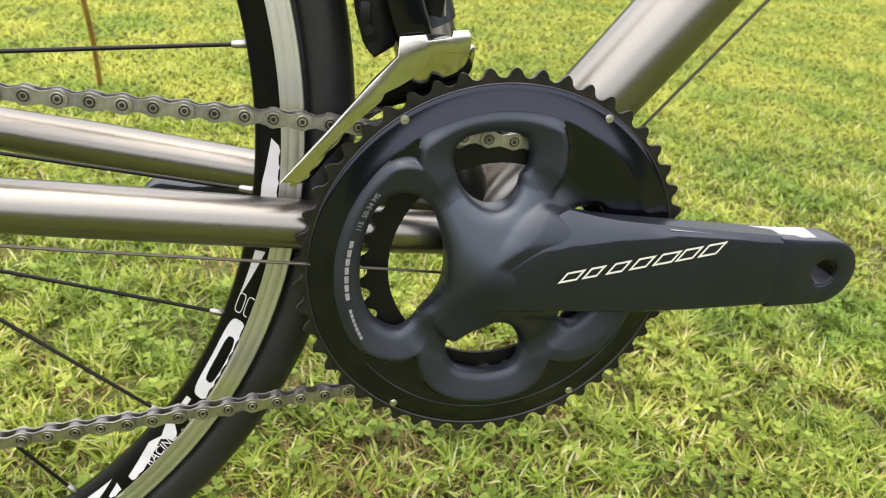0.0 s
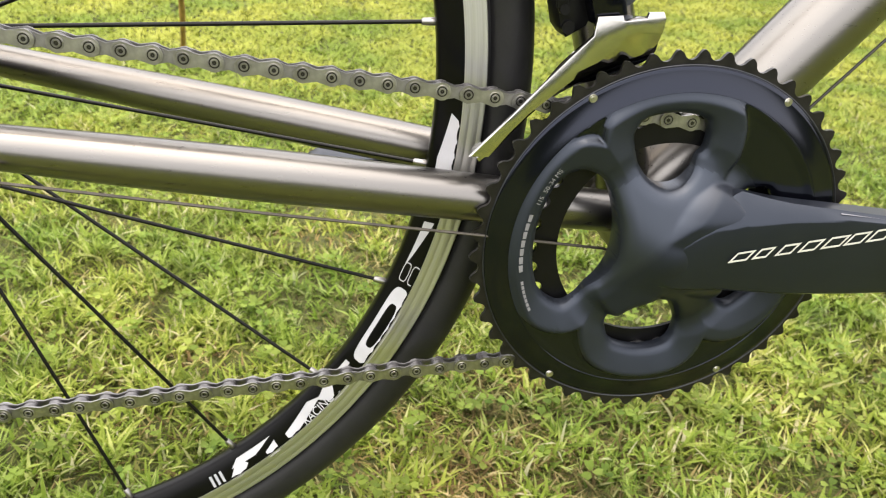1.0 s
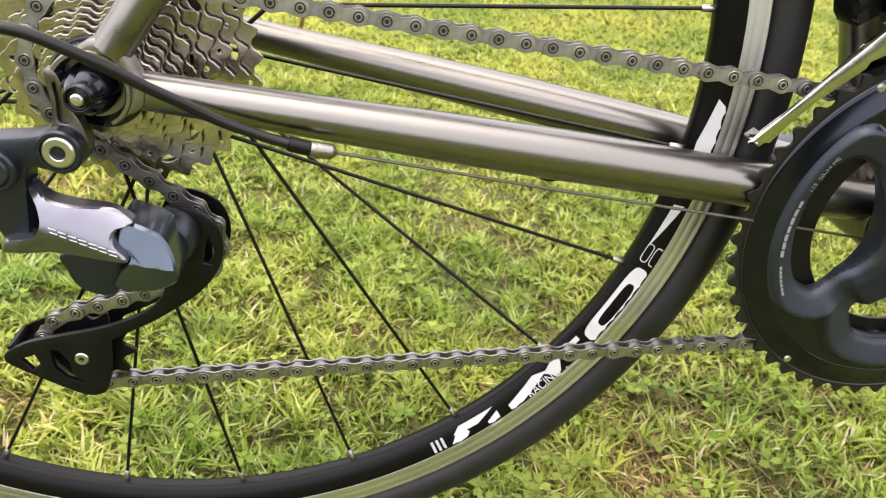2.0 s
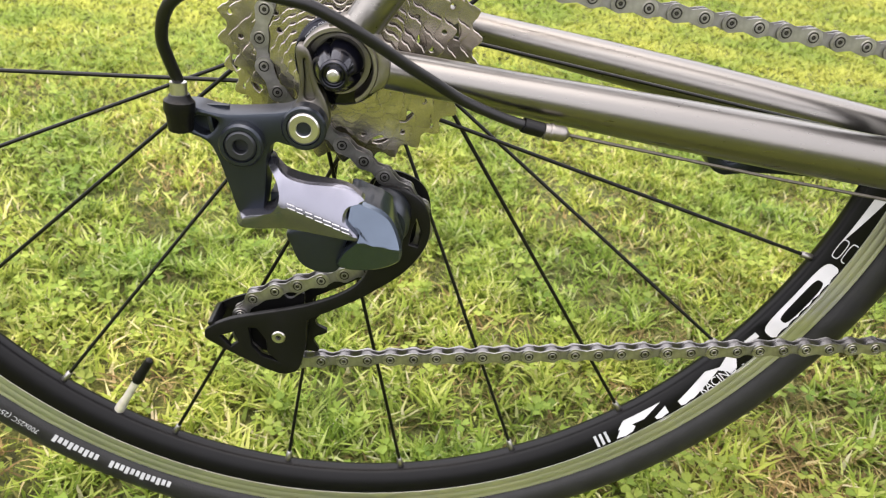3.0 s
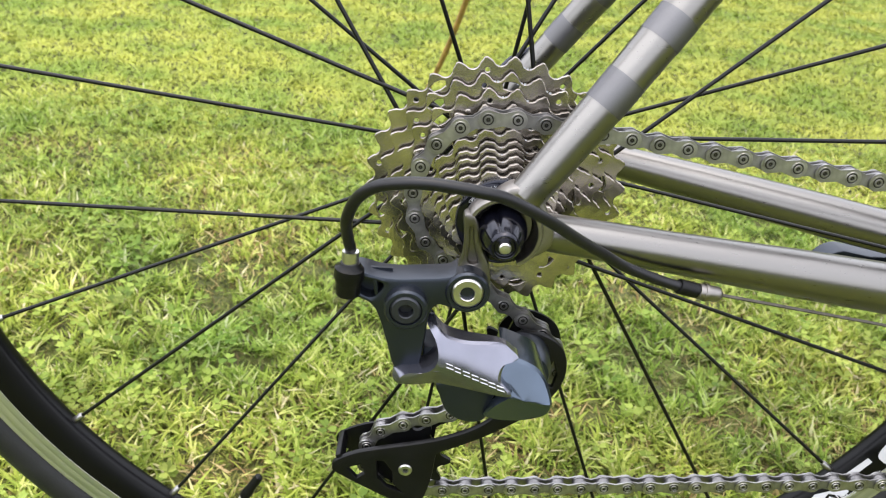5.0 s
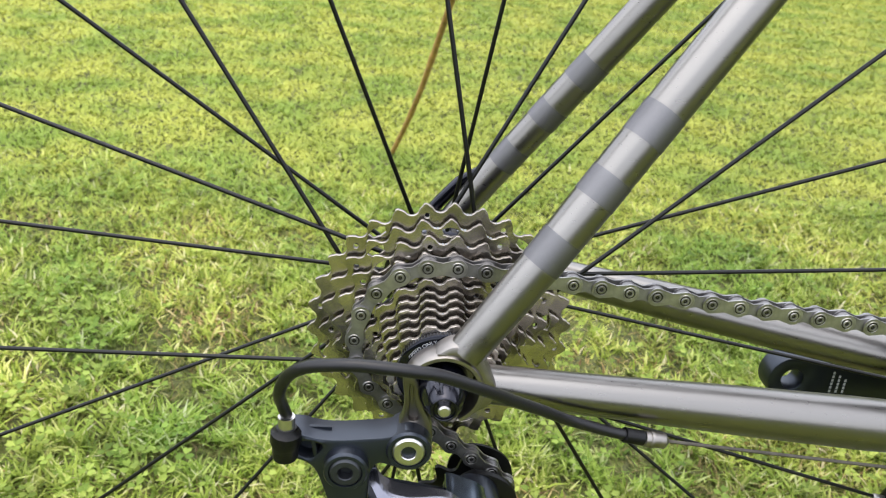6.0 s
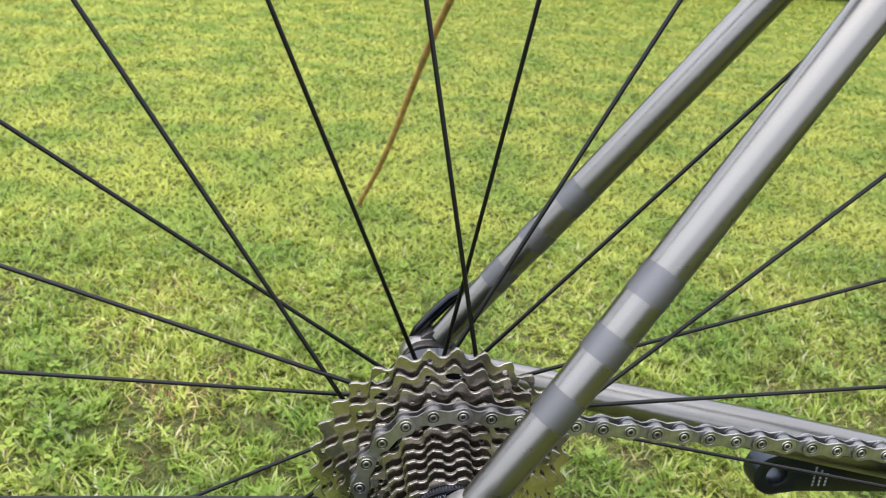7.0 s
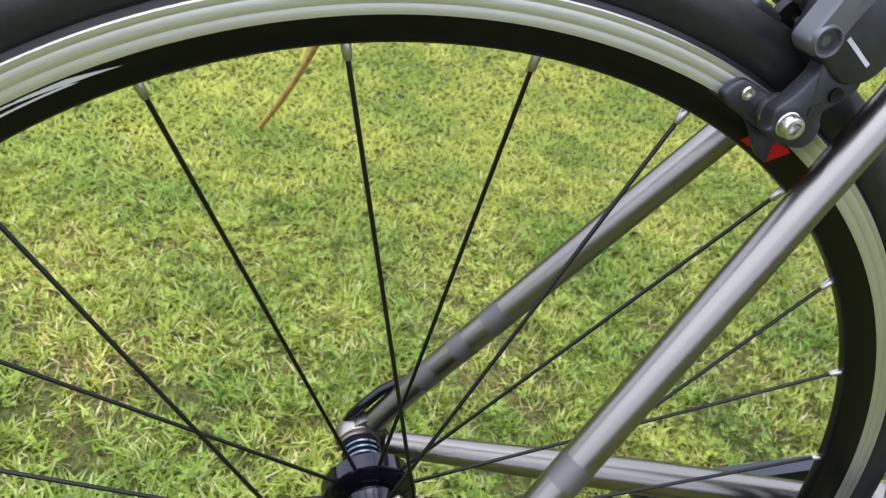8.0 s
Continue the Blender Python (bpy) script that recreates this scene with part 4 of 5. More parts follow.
def figure8(r, waist, h=6.35):
    pts = []
    for s in (1, -1):
        for a in np.linspace(radians(-118), radians(118), 10):
            pts.append((s * h + s * r * math.cos(a), s * r * math.sin(a)))
        pts.append((0, s * waist))
    return pts


def link_mesh(name, outer):
    bm = bmesh.new()
    y0 = 2.75 if outer else 1.75
    for s in (-1, 1):
        plate(bm, figure8(4.2, 2.7 if outer else 2.5), s * (y0 + 0.45), s * (y0 - 0.45))
    for s in (-1, 1):
        if outer:
            lathe(bm, [(0.1, -3.26), (0.95, -3.26), (1.1, -3.7), (1.65, -3.7), (1.85, -3.26), (2.4, -3.26), (2.5, -3.4), (2.9, -3.4), (3.1, -3.1)], 16, (s * 6.35, 0))
            lathe(bm, [(1.75, 3.1), (1.6, 3.6), (0.1, 3.6)], 14, (s * 6.35, 0))
        else:
            lathe(bm, [(3.8, -1.3), (3.85, -1.2), (3.85, 1.2), (3.8, 1.3)], 18, (s * 6.35, 0))
    me = mesh_of(name, bm, CHAIN_STEEL if outer else CHAIN_INNER, 32)
    me.materials.append(PIN_STEEL)
    for p in me.polygons:
        rr = math.hypot(abs(p.center.x) - 0.00635, p.center.z)
        if outer and p.center.y < -0.0032 and (rr < 0.0010 or 0.0018 < rr < 0.0024) and abs(p.normal.y) > 0.9:
            p.material_index = 1
    return me


LINKS = [link_mesh("outer_link", True), link_mesh("inner_link", False)]
for i in range(count):
    a, b = pins[i], pins[(i + 1) % count]
    mid = (a + b) / 2
    ang = math.degrees(math.atan2(b[1] - a[1], b[0] - a[0]))
    shared("outer_link" if i % 2 == 0 else "inner_link", LINKS[i % 2], chain, Matrix.Translation(P(mid[0], chain_y(mid[0]), mid[1])) @ pose(0, 0, 0, 0, -ang, 0))

# ---- rear derailleur ----
rd = empty("rear_derailleur", bike, "black and grey rear derailleur")
bm = bmesh.new()
body = spline([(-65.5, -18.5), (-62, -17.2), (-56, -17.2), (-50, -18.8), (-42, -19.4), (-30, -18.4), (-21, -17.2), (-13, -14.4), (-6, -17.5), (-3.6, -24), (-7, -31), (-13, -33), (-19.5, -31.8), (-25, -31), (-28, -37), (-29, -49), (-31.5, -65), (-36, -66.5), (-41.5, -63), (-45, -51), (-48.8, -38.5), (-52.5, -32), (-61, -28), (-65, -24), (-66, -20)], 6, True)
plate(bm, [tuple(p) for p in body], -86, -73, [[tuple(p) for p in spline([(-55, -21), (-50, -21.6), (-47.5, -23), (-49, -26), (-52.5, -28.6), (-57, -26.5), (-58.5, -23)], 4, True)]], 1.6)
plate(bm, [(-60, -18), (-44, -18), (-44, -30), (-60, -28)], -79.5, -78)
part("knuckle", bm, BLACK_MATTE, rd, "satin black upper knuckle")
bm = bmesh.new()
box(bm, (-50.5, -82, -23.5), (1.8, 7, 9), pose(0, 0, 0, 0, -8, 0), 0.0006)
part("rib", bm, BLACK_MATTE, rd)
for (bx, bz, r, y, m_, nm, cr) in ((-12.9, -23.7, 6.7, -87.5, SILVER, "hanger_bolt", 9.2), (-37.6, -30.9, 6.4, -92.0, DARK_METAL, "pivot_bolt", 9.0)):
    bm = bmesh.new()
    lathe(bm, [(2.9, y + 4.2), (3.0, y + 0.3), (3.3, y), (r - 0.9, y), (r, y + 0.8), (r, y + 6)], 48, (bx, bz))
    lathe(bm, [(0.05, y + 4), (3.1, y + 4)], 6, (bx, bz))
    part(nm, bm, m_, rd, "silver hex socket bolt" if m_ is SILVER else "black hex socket bolt")
    bm = bmesh.new()
    lathe(bm, [(r + 0.2, y + 1.0), (r + 0.4, y + 0.3), (cr - 0.8, y + 0.4), (cr, y + 1.4), (cr, y + 16)], 48, (bx, bz))
    part("bolt_collar", bm, BLACK_MATTE, rd)
# barrel adjuster
bm = bmesh.new()
tube(bm, [P(-61.5, -88, -26), P(-61.2, -88.5, -20), P(-61, -89, -17.5), P(-60.8, -89, -14), P(-60.6, -89, -13), P(-60.6, -89, -11.4)], [0.0050, 0.0054, 0.0062, 0.0060, 0.0046, 0.0040], 14)
part("barrel_adjuster", bm, BLACK_PLASTIC, rd, "black fluted barrel adjuster")
bm = bmesh.new()
tube(bm, [P(-60.6, -89, -11.6), P(-60.5, -89, -6.6)], 0.0033, 18)
part("ferrule", bm, SILVER, rd, "silver housing ferrule")
# outer link plate: a crest from the upper corner across its face, a bright wing to the rear
bm = bmesh.new()
outl = even(spline([(-30, -38.4), (-26, -38.2), (-20.8, -43.4), (-12, -46.2), (2.8, -48.4), (8.5, -51.6), (11.8, -54.8), (6.6, -56.2), (4.6, -59), (4.6, -62.7), (6.6, -65.4), (9.3, -68.3), (8.2, -70.9), (-4.8, -70.4), (-20.6, -69.6), (-30.4, -68.6), (-40.1, -66.8), (-41.8, -63.4), (-38, -60.8), (-28.4, -59.4), (-24.2, -53), (-25, -46), (-27.6, -41.6)], 6, True), 132)
cen = np.array([-14, -58])


def link_y(x, z):
    crest = float(np.interp(x, [-42, -33.5, -23.3, -12.8, 8, 12], [-64, -62, -55.8, -58.8, -68.6, -70]))     # a fold along the plate
    d = z - crest
    return -93.2 + (0.20 * d + 0.017 * d * d if d > 0 else -0.36 * d + 0.012 * d * d)


rings = [[P(*(lambda q: (q[0], link_y(q[0], q[1]), q[1]))(cen + (p - cen) * f)) for p in outl] for f in (0.02, 0.1, 0.18, 0.26, 0.34, 0.42, 0.5, 0.58, 0.66, 0.74, 0.82, 0.88)]
wing = [max(0.0, min(1.0, (-22 - p[0]) / 4)) * max(0.0, min(1.0, (p[1] + 67) / 3)) for p in outl]
rings.append([P(*(lambda q: (q[0], link_y(q[0], q[1]) + 2.6 * w, q[1]))(cen + (p - cen) * 0.93)) for p, w in zip(outl, wing)])
rings.append([P(p[0], link_y(p[0], p[1]) + 0.9 + 5.5 * w, p[1]) for p, w in zip(outl, wing)])
rings.append([P(p[0], -79, p[1]) for p in outl])
skin(bm, rings)
lp = part("link_plate", bm, PLATE_METAL, rd, "grey metallic parallelogram plate", 24)
for i, w in enumerate((3.0, 2.6, 2.9, 3.0, 3.2, 3.0, 3.2)):
    t0 = np.array((-19.6, -54.0)) + np.array((3.72, -1.62)) * i
    bm = bmesh.new()
    for u0, u1, v0, v1 in ((0, w, 0, 0.5), (0, w, 1.7, 2.2)):
        bm.faces.new([bm.verts.new(P(x, link_y(x, z) - 0.25, z)) for x, z in ((t0[0] + u + 0.2 * v, t0[1] - 0.35 * u - v) for u, v in ((u0, v0), (u1, v0), (u1, v1), (u0, v1)))])
    part("plate_print", bm, WHITE, lp, "white print block")
# inner link and lower knuckle
bm = bmesh.new()
plate(bm, [(-29, -56), (-22, -55), (4, -60), (10, -64), (4, -70), (-30, -66)], -79, -64, (), 1.0)
plate(bm, [tuple(p) for p in spline([(-22, -73), (-20.5, -80), (-17, -88), (-11, -92), (-4, -93), (1, -90), (3, -80), (4, -72), (-10, -70)], 5, True)], -82, -66, (), 1.4)
part("inner_link", bm, BLACK_MATTE, rd, "black inner link")
bm = bmesh.new()
kn = even(spline([(5.5, -55), (13.5, -57.5), (20, -60.5), (24.5, -65), (28, -73), (28.6, -79), (26.4, -84), (18, -88.6), (8, -90.2), (1, -89), (-0.5, -86.6), (3, -79.5), (8.0, -73.5), (9.6, -70), (9.4, -66.5), (4.4, -64.5), (4.8, -59)], 6, True), 120)
kc = np.array([15.5, -74])


def knuckle_y(x, z):
    d = z + 72.5 + 0.16 * (x - 8)                    # a fold across the middle
    e = (x - 20) + 0.5 * (z + 66)                    # rounds off to the front
    return -89.5 + (0.42 * d if d > 0 else -0.34 * d) + (0.16 * e if e > 0 else 0)


rings = [[P(*(lambda q: (q[0], knuckle_y(q[0], q[1]), q[1]))(kc + (p - kc) * f)) for p in kn] for f in (0.02, 0.2, 0.4, 0.6, 0.78, 0.92)]
rings.append([P(p[0], knuckle_y(*(kc + (p - kc) * 0.95)) + 1.6, p[1]) for p in kn])
rings.append([P(p[0], -60, p[1]) for p in kn])
skin(bm, rings)
part("lower_knuckle", bm, GREY_METAL, rd, "blue-grey metallic lower knuckle", 24)
# cage: outer and inner plates
cage = [(14.3, -64.6), (20, -62), (28.7, -63.7), (37, -69), (41, -77.7), (41, -88.3), (37, -98), (29.4, -108), (18.8, -116.7), (5, -126), (-8.8, -133.5), (-17.5, -138), (-18.8, -142), (-20, -155), (-23.5, -169), (-28, -172.6), (-34.7, -173), (-46.5, -167.7), (-69, -154.5), (-72, -150), (-70, -146), (-60, -140.5), (-48, -137), (-20, -130), (0, -121), (10, -111), (12, -98), (9, -84), (9, -72)]
cage_line = [tuple(p) for p in spline(cage, 4, True)]
slots = [[(-64, -150.5), (-57, -148), (-55, -154), (-59, -157)], [(-49, -145), (-45, -145), (-40.5, -152), (-40, -160), (-35, -165), (-43, -162), (-48, -156)], [(14, -69), (20, -66), (27, -68.5), (21, -71), (15, -71.5)], [(34.5, -78), (37, -85), (35.5, -93), (31.5, -92), (32.5, -84)]]
bm = bmesh.new()
plate(bm, cage_line, -51.6, -48.8, slots, 0.8)
part("cage_plate", bm, BLACK_PLASTIC, rd, "black outer cage plate")
bm = bmesh.new()
plate(bm, [(x, z + 1 * (z < -125)) for x, z in cage_line], -30.5, -29.0)
box(bm, (-68, -40, -146), (3, 20, 6), pose(0, 0, 0, 0, -25, 0), 0.0006)
part("cage_plate", bm, BLACK_PLASTIC, rd, "black inner cage plate")
for (jx, jz), y in ((JU, chain_y(21)), (JL, chain_y(-34))):
    bm = bmesh.new()
    plate(bm, [(jx + x, jz + z) for x, z in sprocket(11, 0.2, 1.8, 3.95, 12.5)], y - 1.1, y + 1.1, [disc(jx, jz, 9, 30)])
    lathe(bm, [(4, y - 4), (10, y - 3), (10, y + 3), (4, y + 4)], 36, (jx, jz))
    jw = part("jockey_wheel", bm, BLACK_PLASTIC, rd, "black resin jockey wheel")
    bm = bmesh.new()
    lathe(bm, [(0.2, -51.6), (1.3, -51.6), (1.5, -52.6), (3.1, -52.6), (3.6, -52.0), (3.6, -48)], 28, (jx, jz))
    part("jockey_bolt", bm, SILVER, jw, "small silver bolt")
bm = bmesh.new()
lathe(bm, [(2, -68), (10.5, -68), (12.3, -64), (12.6, -56), (12.6, -51)], 40, (19, -75))
part("spring_housing", bm, BLACK_MATTE, rd)

# ---- cables ----
bm = bmesh.new()
tube(bm, [P(*q) for q in even(spline([(-60.5, -89, -6), (-61.5, -94, 3), (-61, -101, 12.5), (-57, -107, 23), (-50, -112, 30), (-41, -115, 33), (-32, -116, 33.8), (-22, -116, 33), (-13, -115, 31.4), (-4, -112.5, 28.6), (11.4, -105.5, 19.2), (27, -95, 7), (38, -88, -1), (49, -82, -8.8), (60, -78.6, -14.2), (72, -76.2, -18.9), (85, -74.6, -22.4)], 8), 90)], 0.0023, 16)
part("cable_housing", bm, HOUSING, bike, "black gear cable housing")
bm = bmesh.new()
tube(bm, [P(76.5, -75.6, -20.2), P(77, -75.5, -20.4), P(85.2, -74.6, -22.5), P(85.7, -74.6, -22.6)], [0.0029, 0.0033, 0.0033, 0.0029], 16)
part("housing_end", bm, BLACK_PLASTIC, bike, "black housing end cap")
bm = bmesh.new()
tube(bm, [P(96, -74, -24.1), P(200, -61, -44), P(300, -49, -61.5), P(371, -40, -74.5), P(400, -20, -92)], 0.0008, 8)
part("gear_cable", bm, mat("dull_wire", (0.09, 0.082, 0.07), 0.45, 0.8, 0.2, 200), bike, "thin steel gear cable")
bm = bmesh.new()
tube(bm, [P(425, -10, -78), P(487, -10, -7.5), P(544, -10, 57.2), P(650, -10, 176)], 0.0009, 8)
part("gear_cable", bm, mat("dark_wire", (0.05, 0.048, 0.045), 0.4, 0.9, 0.2, 200), bike, "thin steel gear cable")

# ---- front derailleur ----
fd = empty("front_derailleur", bike, "polished front derailleur with black linkage")
bm = bmesh.new()
fo = [tuple(p) for p in spline([(295, -19), (301, -19.2), (311, -7.6), (320, 2.2), (328, 9), (338.6, 15.6), (351.4, 19.4), (361, 23.6), (371, 27.6), (376.6, 32), (378, 38.5), (377.6, 45), (367, 45.6), (358, 43), (346.4, 41.6), (345.6, 36), (333, 22.8), (316, 2.6)], 4, True)]
plate(bm, fo, -48.2, -47.0)
for v in bm.verts:
    v.co.y += max(0.0, 0.037 - v.co.z) * 0.42 * min(1.0, max(0.0, (v.co.x - 0.325) / 0.02))
cg = part("cage", bm, CHROME, fd, "polished steel cage plate")
bm = bmesh.new()
proud = [(293, -20.6), (302.4, -20.8), (311, -9.4), (319.6, 0.2), (328.2, 7.6), (339, 16.8), (340.4, 20.2), (349, 24.6), (357, 30.2), (360.6, 36.4), (366, 38.6), (378, 38.4), (378.6, 45), (377, 48), (370, 47.6), (369.2, 45), (359, 43.6), (358, 46), (346.4, 45), (345.8, 36.6), (335, 25.6), (325, 14.4), (314.5, 2.6)]
plate(bm, proud, -49.7, -47.9, (), 0.5)
part("cage_face", bm, mat("brushed_steel", (0.47, 0.46, 0.44), 0.19, 1.0, 0.1, 60, 0.05, 600), cg, "bright raised upper face")
bm = bmesh.new()
plate(bm, [(x + 6, z - 6) for x, z in fo], -33.5, -32.2, (), 0.4)
skin(bm, [[P(362 + 3 * k, y, 43 + (0.6 if k else 0)) for y in (-47.5, -33)] for k in range(5)], False)
box(bm, (300, -40, -21), (6, 15, 2.4), pose(0, 0, 0, 0, -40, 0), 0.0005)
part("inner_cage", bm, CHROME, cg, "polished inner cage plate")
bm = bmesh.new()
plate(bm, [tuple(p) for p in spline([(346, 43.5), (349, 41.8), (360.5, 44.6), (360.5, 50), (356, 66), (347, 104), (330, 104), (337, 72)], 5, True)], -47, -35, (), 2.0)
part("link_arm", bm, BLACK_GLOSS, fd, "glossy black front link")
bm = bmesh.new()
plate(bm, [(328, 104), (328.5, 66), (330.5, 50), (334, 37), (337.5, 33), (346.5, 38.5), (348, 43), (344, 52), (338, 76), (336, 104)], -36, -18, (), 1.4)
box(bm, (333, -37, 52), (5, 4, 12), None, 0.0010)
part("support", bm, BLACK_PLASTIC, fd, "black linkage and support bolt")
bm = bmesh.new()
tube(bm, [P(337, -38.5, 38), P(337, -34, 38)], 0.0030, 16)
tube(bm, [P(334, -39.5, 46), P(334, -36, 46)], 0.0024, 16)
part("limit_screw", bm, BLACK_PLASTIC, fd)
bm = bmesh.new()
plate(bm, [(362, 52), (369, 50), (372, 70), (370, 104), (358, 104)], -30, -18, (), 1.0)
part("cable_anchor", bm, BLACK_PLASTIC, fd, "black cable anchor block")
bm = bmesh.new()
tube(bm, [P(BBX - (118 + k) * math.sin(radians(17)), 0, BBZ + (118 + k) * math.cos(radians(17))) for k in (0, 15)], 0.0178, 40)
part("clamp_band", bm, BLACK_MATTE, fd, "black clamp band round the seat tube")
bm = bmesh.new()
tube(bm, [P(341, -28, 60), P(350, -22, 90), P(346, -20, 150)], 0.0009, 8)
tube(bm, [P(372, -20, 50), P(368, -22, 90), P(356, -20, 160)], 0.0009, 8)
part("inner_wire", bm, CHAIN_STEEL, fd)

# ---- rear brake ----
brake = empty("rear_brake", bike, "dark grey dual-pivot rear brake")
TA = radians(62.3)


def B(u, y, v):
    """Brake place: u mm forward along the rim from the pad's middle, v mm out from the track."""
    return P((300.6 + v) * math.cos(TA) + u * math.sin(TA), y, (300.6 + v) * math.sin(TA) - u * math.cos(TA))


def block(u0, u1, y0, y1, v0, v1, bm, b=0.001):
    vs = [bm.verts.new(B(u, y, v)) for u in (u0, u1) for y in (y0, y1) for v in (v0, v1)]
    fs = [bm.faces.new([vs[i] for i in f]) for f in ((0, 1, 3, 2), (4, 6, 7, 5), (0, 4, 5, 1), (2, 3, 7, 6), (0, 2, 6, 4), (1, 5, 7, 3))]
    bmesh.ops.bevel(bm, geom=list({e for f in fs for e in f.edges}), offset=b, segments=3, profile=0.5, affect="EDGES")


def slab(bm, outline, y0, y1, b=0.0):
    """A flat piece of (u, v) outline between two depths, its outer edge rounded."""
    pts = [tuple(q) for q in outline]
    c = np.mean(np.array(pts), 0)
    rings = [[B(*(lambda q: (q[0], y, q[1]))(c + (np.array(p) - c) * f)) for p in pts] for f, y in ((0.03, y0), (1 - 2.2 * b, y0), (1 - 0.7 * b, y0 + (y1 - y0) * 0.06), (1.0, y0 + (y1 - y0) * 0.2), (1.0, y1))]
    skin(bm, rings)


def turned(bm, u, v, profile, seg=32):
    """A turned piece of (radius, y) steps round an axis through the brake."""
    skin(bm, [[B(u + r * math.cos(a), y, v + r * math.sin(a)) for a in np.linspace(0, 2 * math.pi, seg, endpoint=False)] for r, y in profile])


BRAKE_GREY = mat("light_grey_anodised", (0.085, 0.088, 0.098), 0.42, 0.55, 0.12, 60, 0.04, 1200)
HOLDER = spline([(-26, -7), (-26.5, -2), (-24.6, 2.2), (-21.4, 4.9), (-17, 5.6), (-6, 6), (6, 6), (18, 5), (21, -2), (18, -8.4), (4, -9.2), (-18, -9.2)], 5, True)
ARM = spline([(-5.5, -5), (-8.5, 1), (-6.4, 7), (-5.2, 13), (-4.6, 20), (-6, 28), (4, 34), (16, 28), (14.4, 19), (10.6, 11), (15, 6), (17, 0), (14.5, -5), (7, -7.6), (-4, -8)], 5, True)
FIN = [(-9, -7.5), (-1, -10.3), (5.4, -14), (11, -17), (18, -17.5), (14.6, -11), (14.6, -6.5), (5, -6.5)]
for s in (1, -1):
    bm = bmesh.new()
    block(-34, 24, -s * 11.2, -s * 14.6, -8, 2.6, bm, 0.001)
    part("brake_pad", bm, PAD, brake, "black brake pad")
    bm = bmesh.new()
    slab(bm, [(-4 + (u + 4) * 0.88, -1 + (v + 1) * 0.86) for u, v in HOLDER], -s * 19.6, -s * 14.3, 0.05)
    sh = part("pad_holder", bm, DARK_METAL, brake, "dark grey pad holder", 50)
    bm = bmesh.new()
    turned(bm, -15.5, 0.2, [(3.0, -s * 18), (3.0, -s * 20.4), (2.5, -s * 21.0), (1.5, -s * 21.0), (1.4, -s * 19.8)], 20)
    part("pad_screw", bm, SILVER, sh, "small silver screw")
    bm = bmesh.new()
    turned(bm, -1, 1, [(6.4, -s * 19), (7.8, -s * 21.5), (7.6, -s * 24.0)])
    part("washer", bm, SILVER, sh, "bright spherical washer")
    bm = bmesh.new()
    slab(bm, ARM, -s * 31.5, -s * 23.6, 0.04)
    part("caliper_arm", bm, DARK_METAL, brake, "dark grey caliper arm", 50)
    bm = bmesh.new()
    slab(bm, [(3.2, 9.6), (6.4, 13.4), (9.6, 12.8), (8.4, 7.6), (5.2, 6.0)], -s * 31.9, -s * 31.3)
    part("slot", bm, RUBBER, brake, "dark slot in the arm")
    bm = bmesh.new()
    turned(bm, 0.4, -0.6, [(5.4, -s * 31), (5.4, -s * 32.0), (4.9, -s * 32.4), (4.8, -s * 35.6), (4.1, -s * 36.6), (2.6, -s * 36.8), (2.3, -s * 36.0), (2.2, -s * 33.6)])
    part("fixing_bolt", bm, SILVER, sh, "silver hex fixing bolt")
    bm = bmesh.new()
    slab(bm, FIN, -s * 18.6, -s * 16.0, 0.04)
    part("guide_fin", bm, DARK_METAL, sh, "small pointed wheel guide")
BODY = spline([(-12, 26), (-16, 36), (-20, 48), (-19, 66), (16, 66), (19, 44), (17.4, 31), (12, 25), (4, 22)], 5, True)
bm = bmesh.new()
slab(bm, BODY, -33.5, -14, 0.05)
block(-22, 12, -14, 18, 36, 62, bm, 0.004)
part("caliper_body", bm, DARK_METAL, brake, "dark grey caliper body", 50)
bm = bmesh.new()
slab(bm, spline([(-26.6, 27), (-25, 24), (-20.6, 22.4), (-16.4, 24.4), (-14.6, 29), (-15.4, 40), (-15, 66), (-28, 66), (-27, 40)], 6, True), -40.5, -30, 0.04)
part("upper_arm", bm, BRAKE_GREY, brake, "grey arm with the pivot in its end", 50)
bm = bmesh.new()
turned(bm, -20.6, 29, [(6.2, -38), (6.0, -41.8), (5.7, -42.3), (5.1, -42.3), (4.8, -41.8), (4.6, -39.4)])
part("pivot_cap", bm, BRAKE_GREY, brake, "round grey pivot cap")
bm = bmesh.new()
turned(bm, -20.6, 29, [(4.7, -39.4), (4.1, -39.6), (3.6, -40.6), (2.0, -40.6), (1.7, -39.2)])
part("pivot_bolt", bm, DARK_METAL, brake, "dark recessed pivot bolt")
bm = bmesh.new()
tube(bm, [B(9, -31, 18.6), B(9, -32.8, 18.6), B(9, -32.4, 18.6)], [0.0032, 0.0030, 0.0016], 20)
part("adjuster_screw", bm, BLACK_PLASTIC, brake, "small black screw")
bm = bmesh.new()
tube(bm, [B(-10, -6, 31), B(-10, -11, 31), B(-10, -10.2, 31)], [0.012, 0.012, 0.0105], 32)
part("spring_cover", bm, BLACK_PLASTIC, brake, "black round spring cover")
bm = bmesh.new()
tube(bm, [B(-11, -10, 33), B(-11, -12.5, 33), B(-11, -12.8, 33)], [0.0026, 0.0024, 0.0012], 12)
part("screw", bm, SILVER, brake, "small silver screw")
bm = bmesh.new()
block(-36, -18, -12, 4, 24, 31, bm, 0.003)
part("rear_lug", bm, DARK_METAL, brake, "dark grey lug")
bm = bmesh.new()
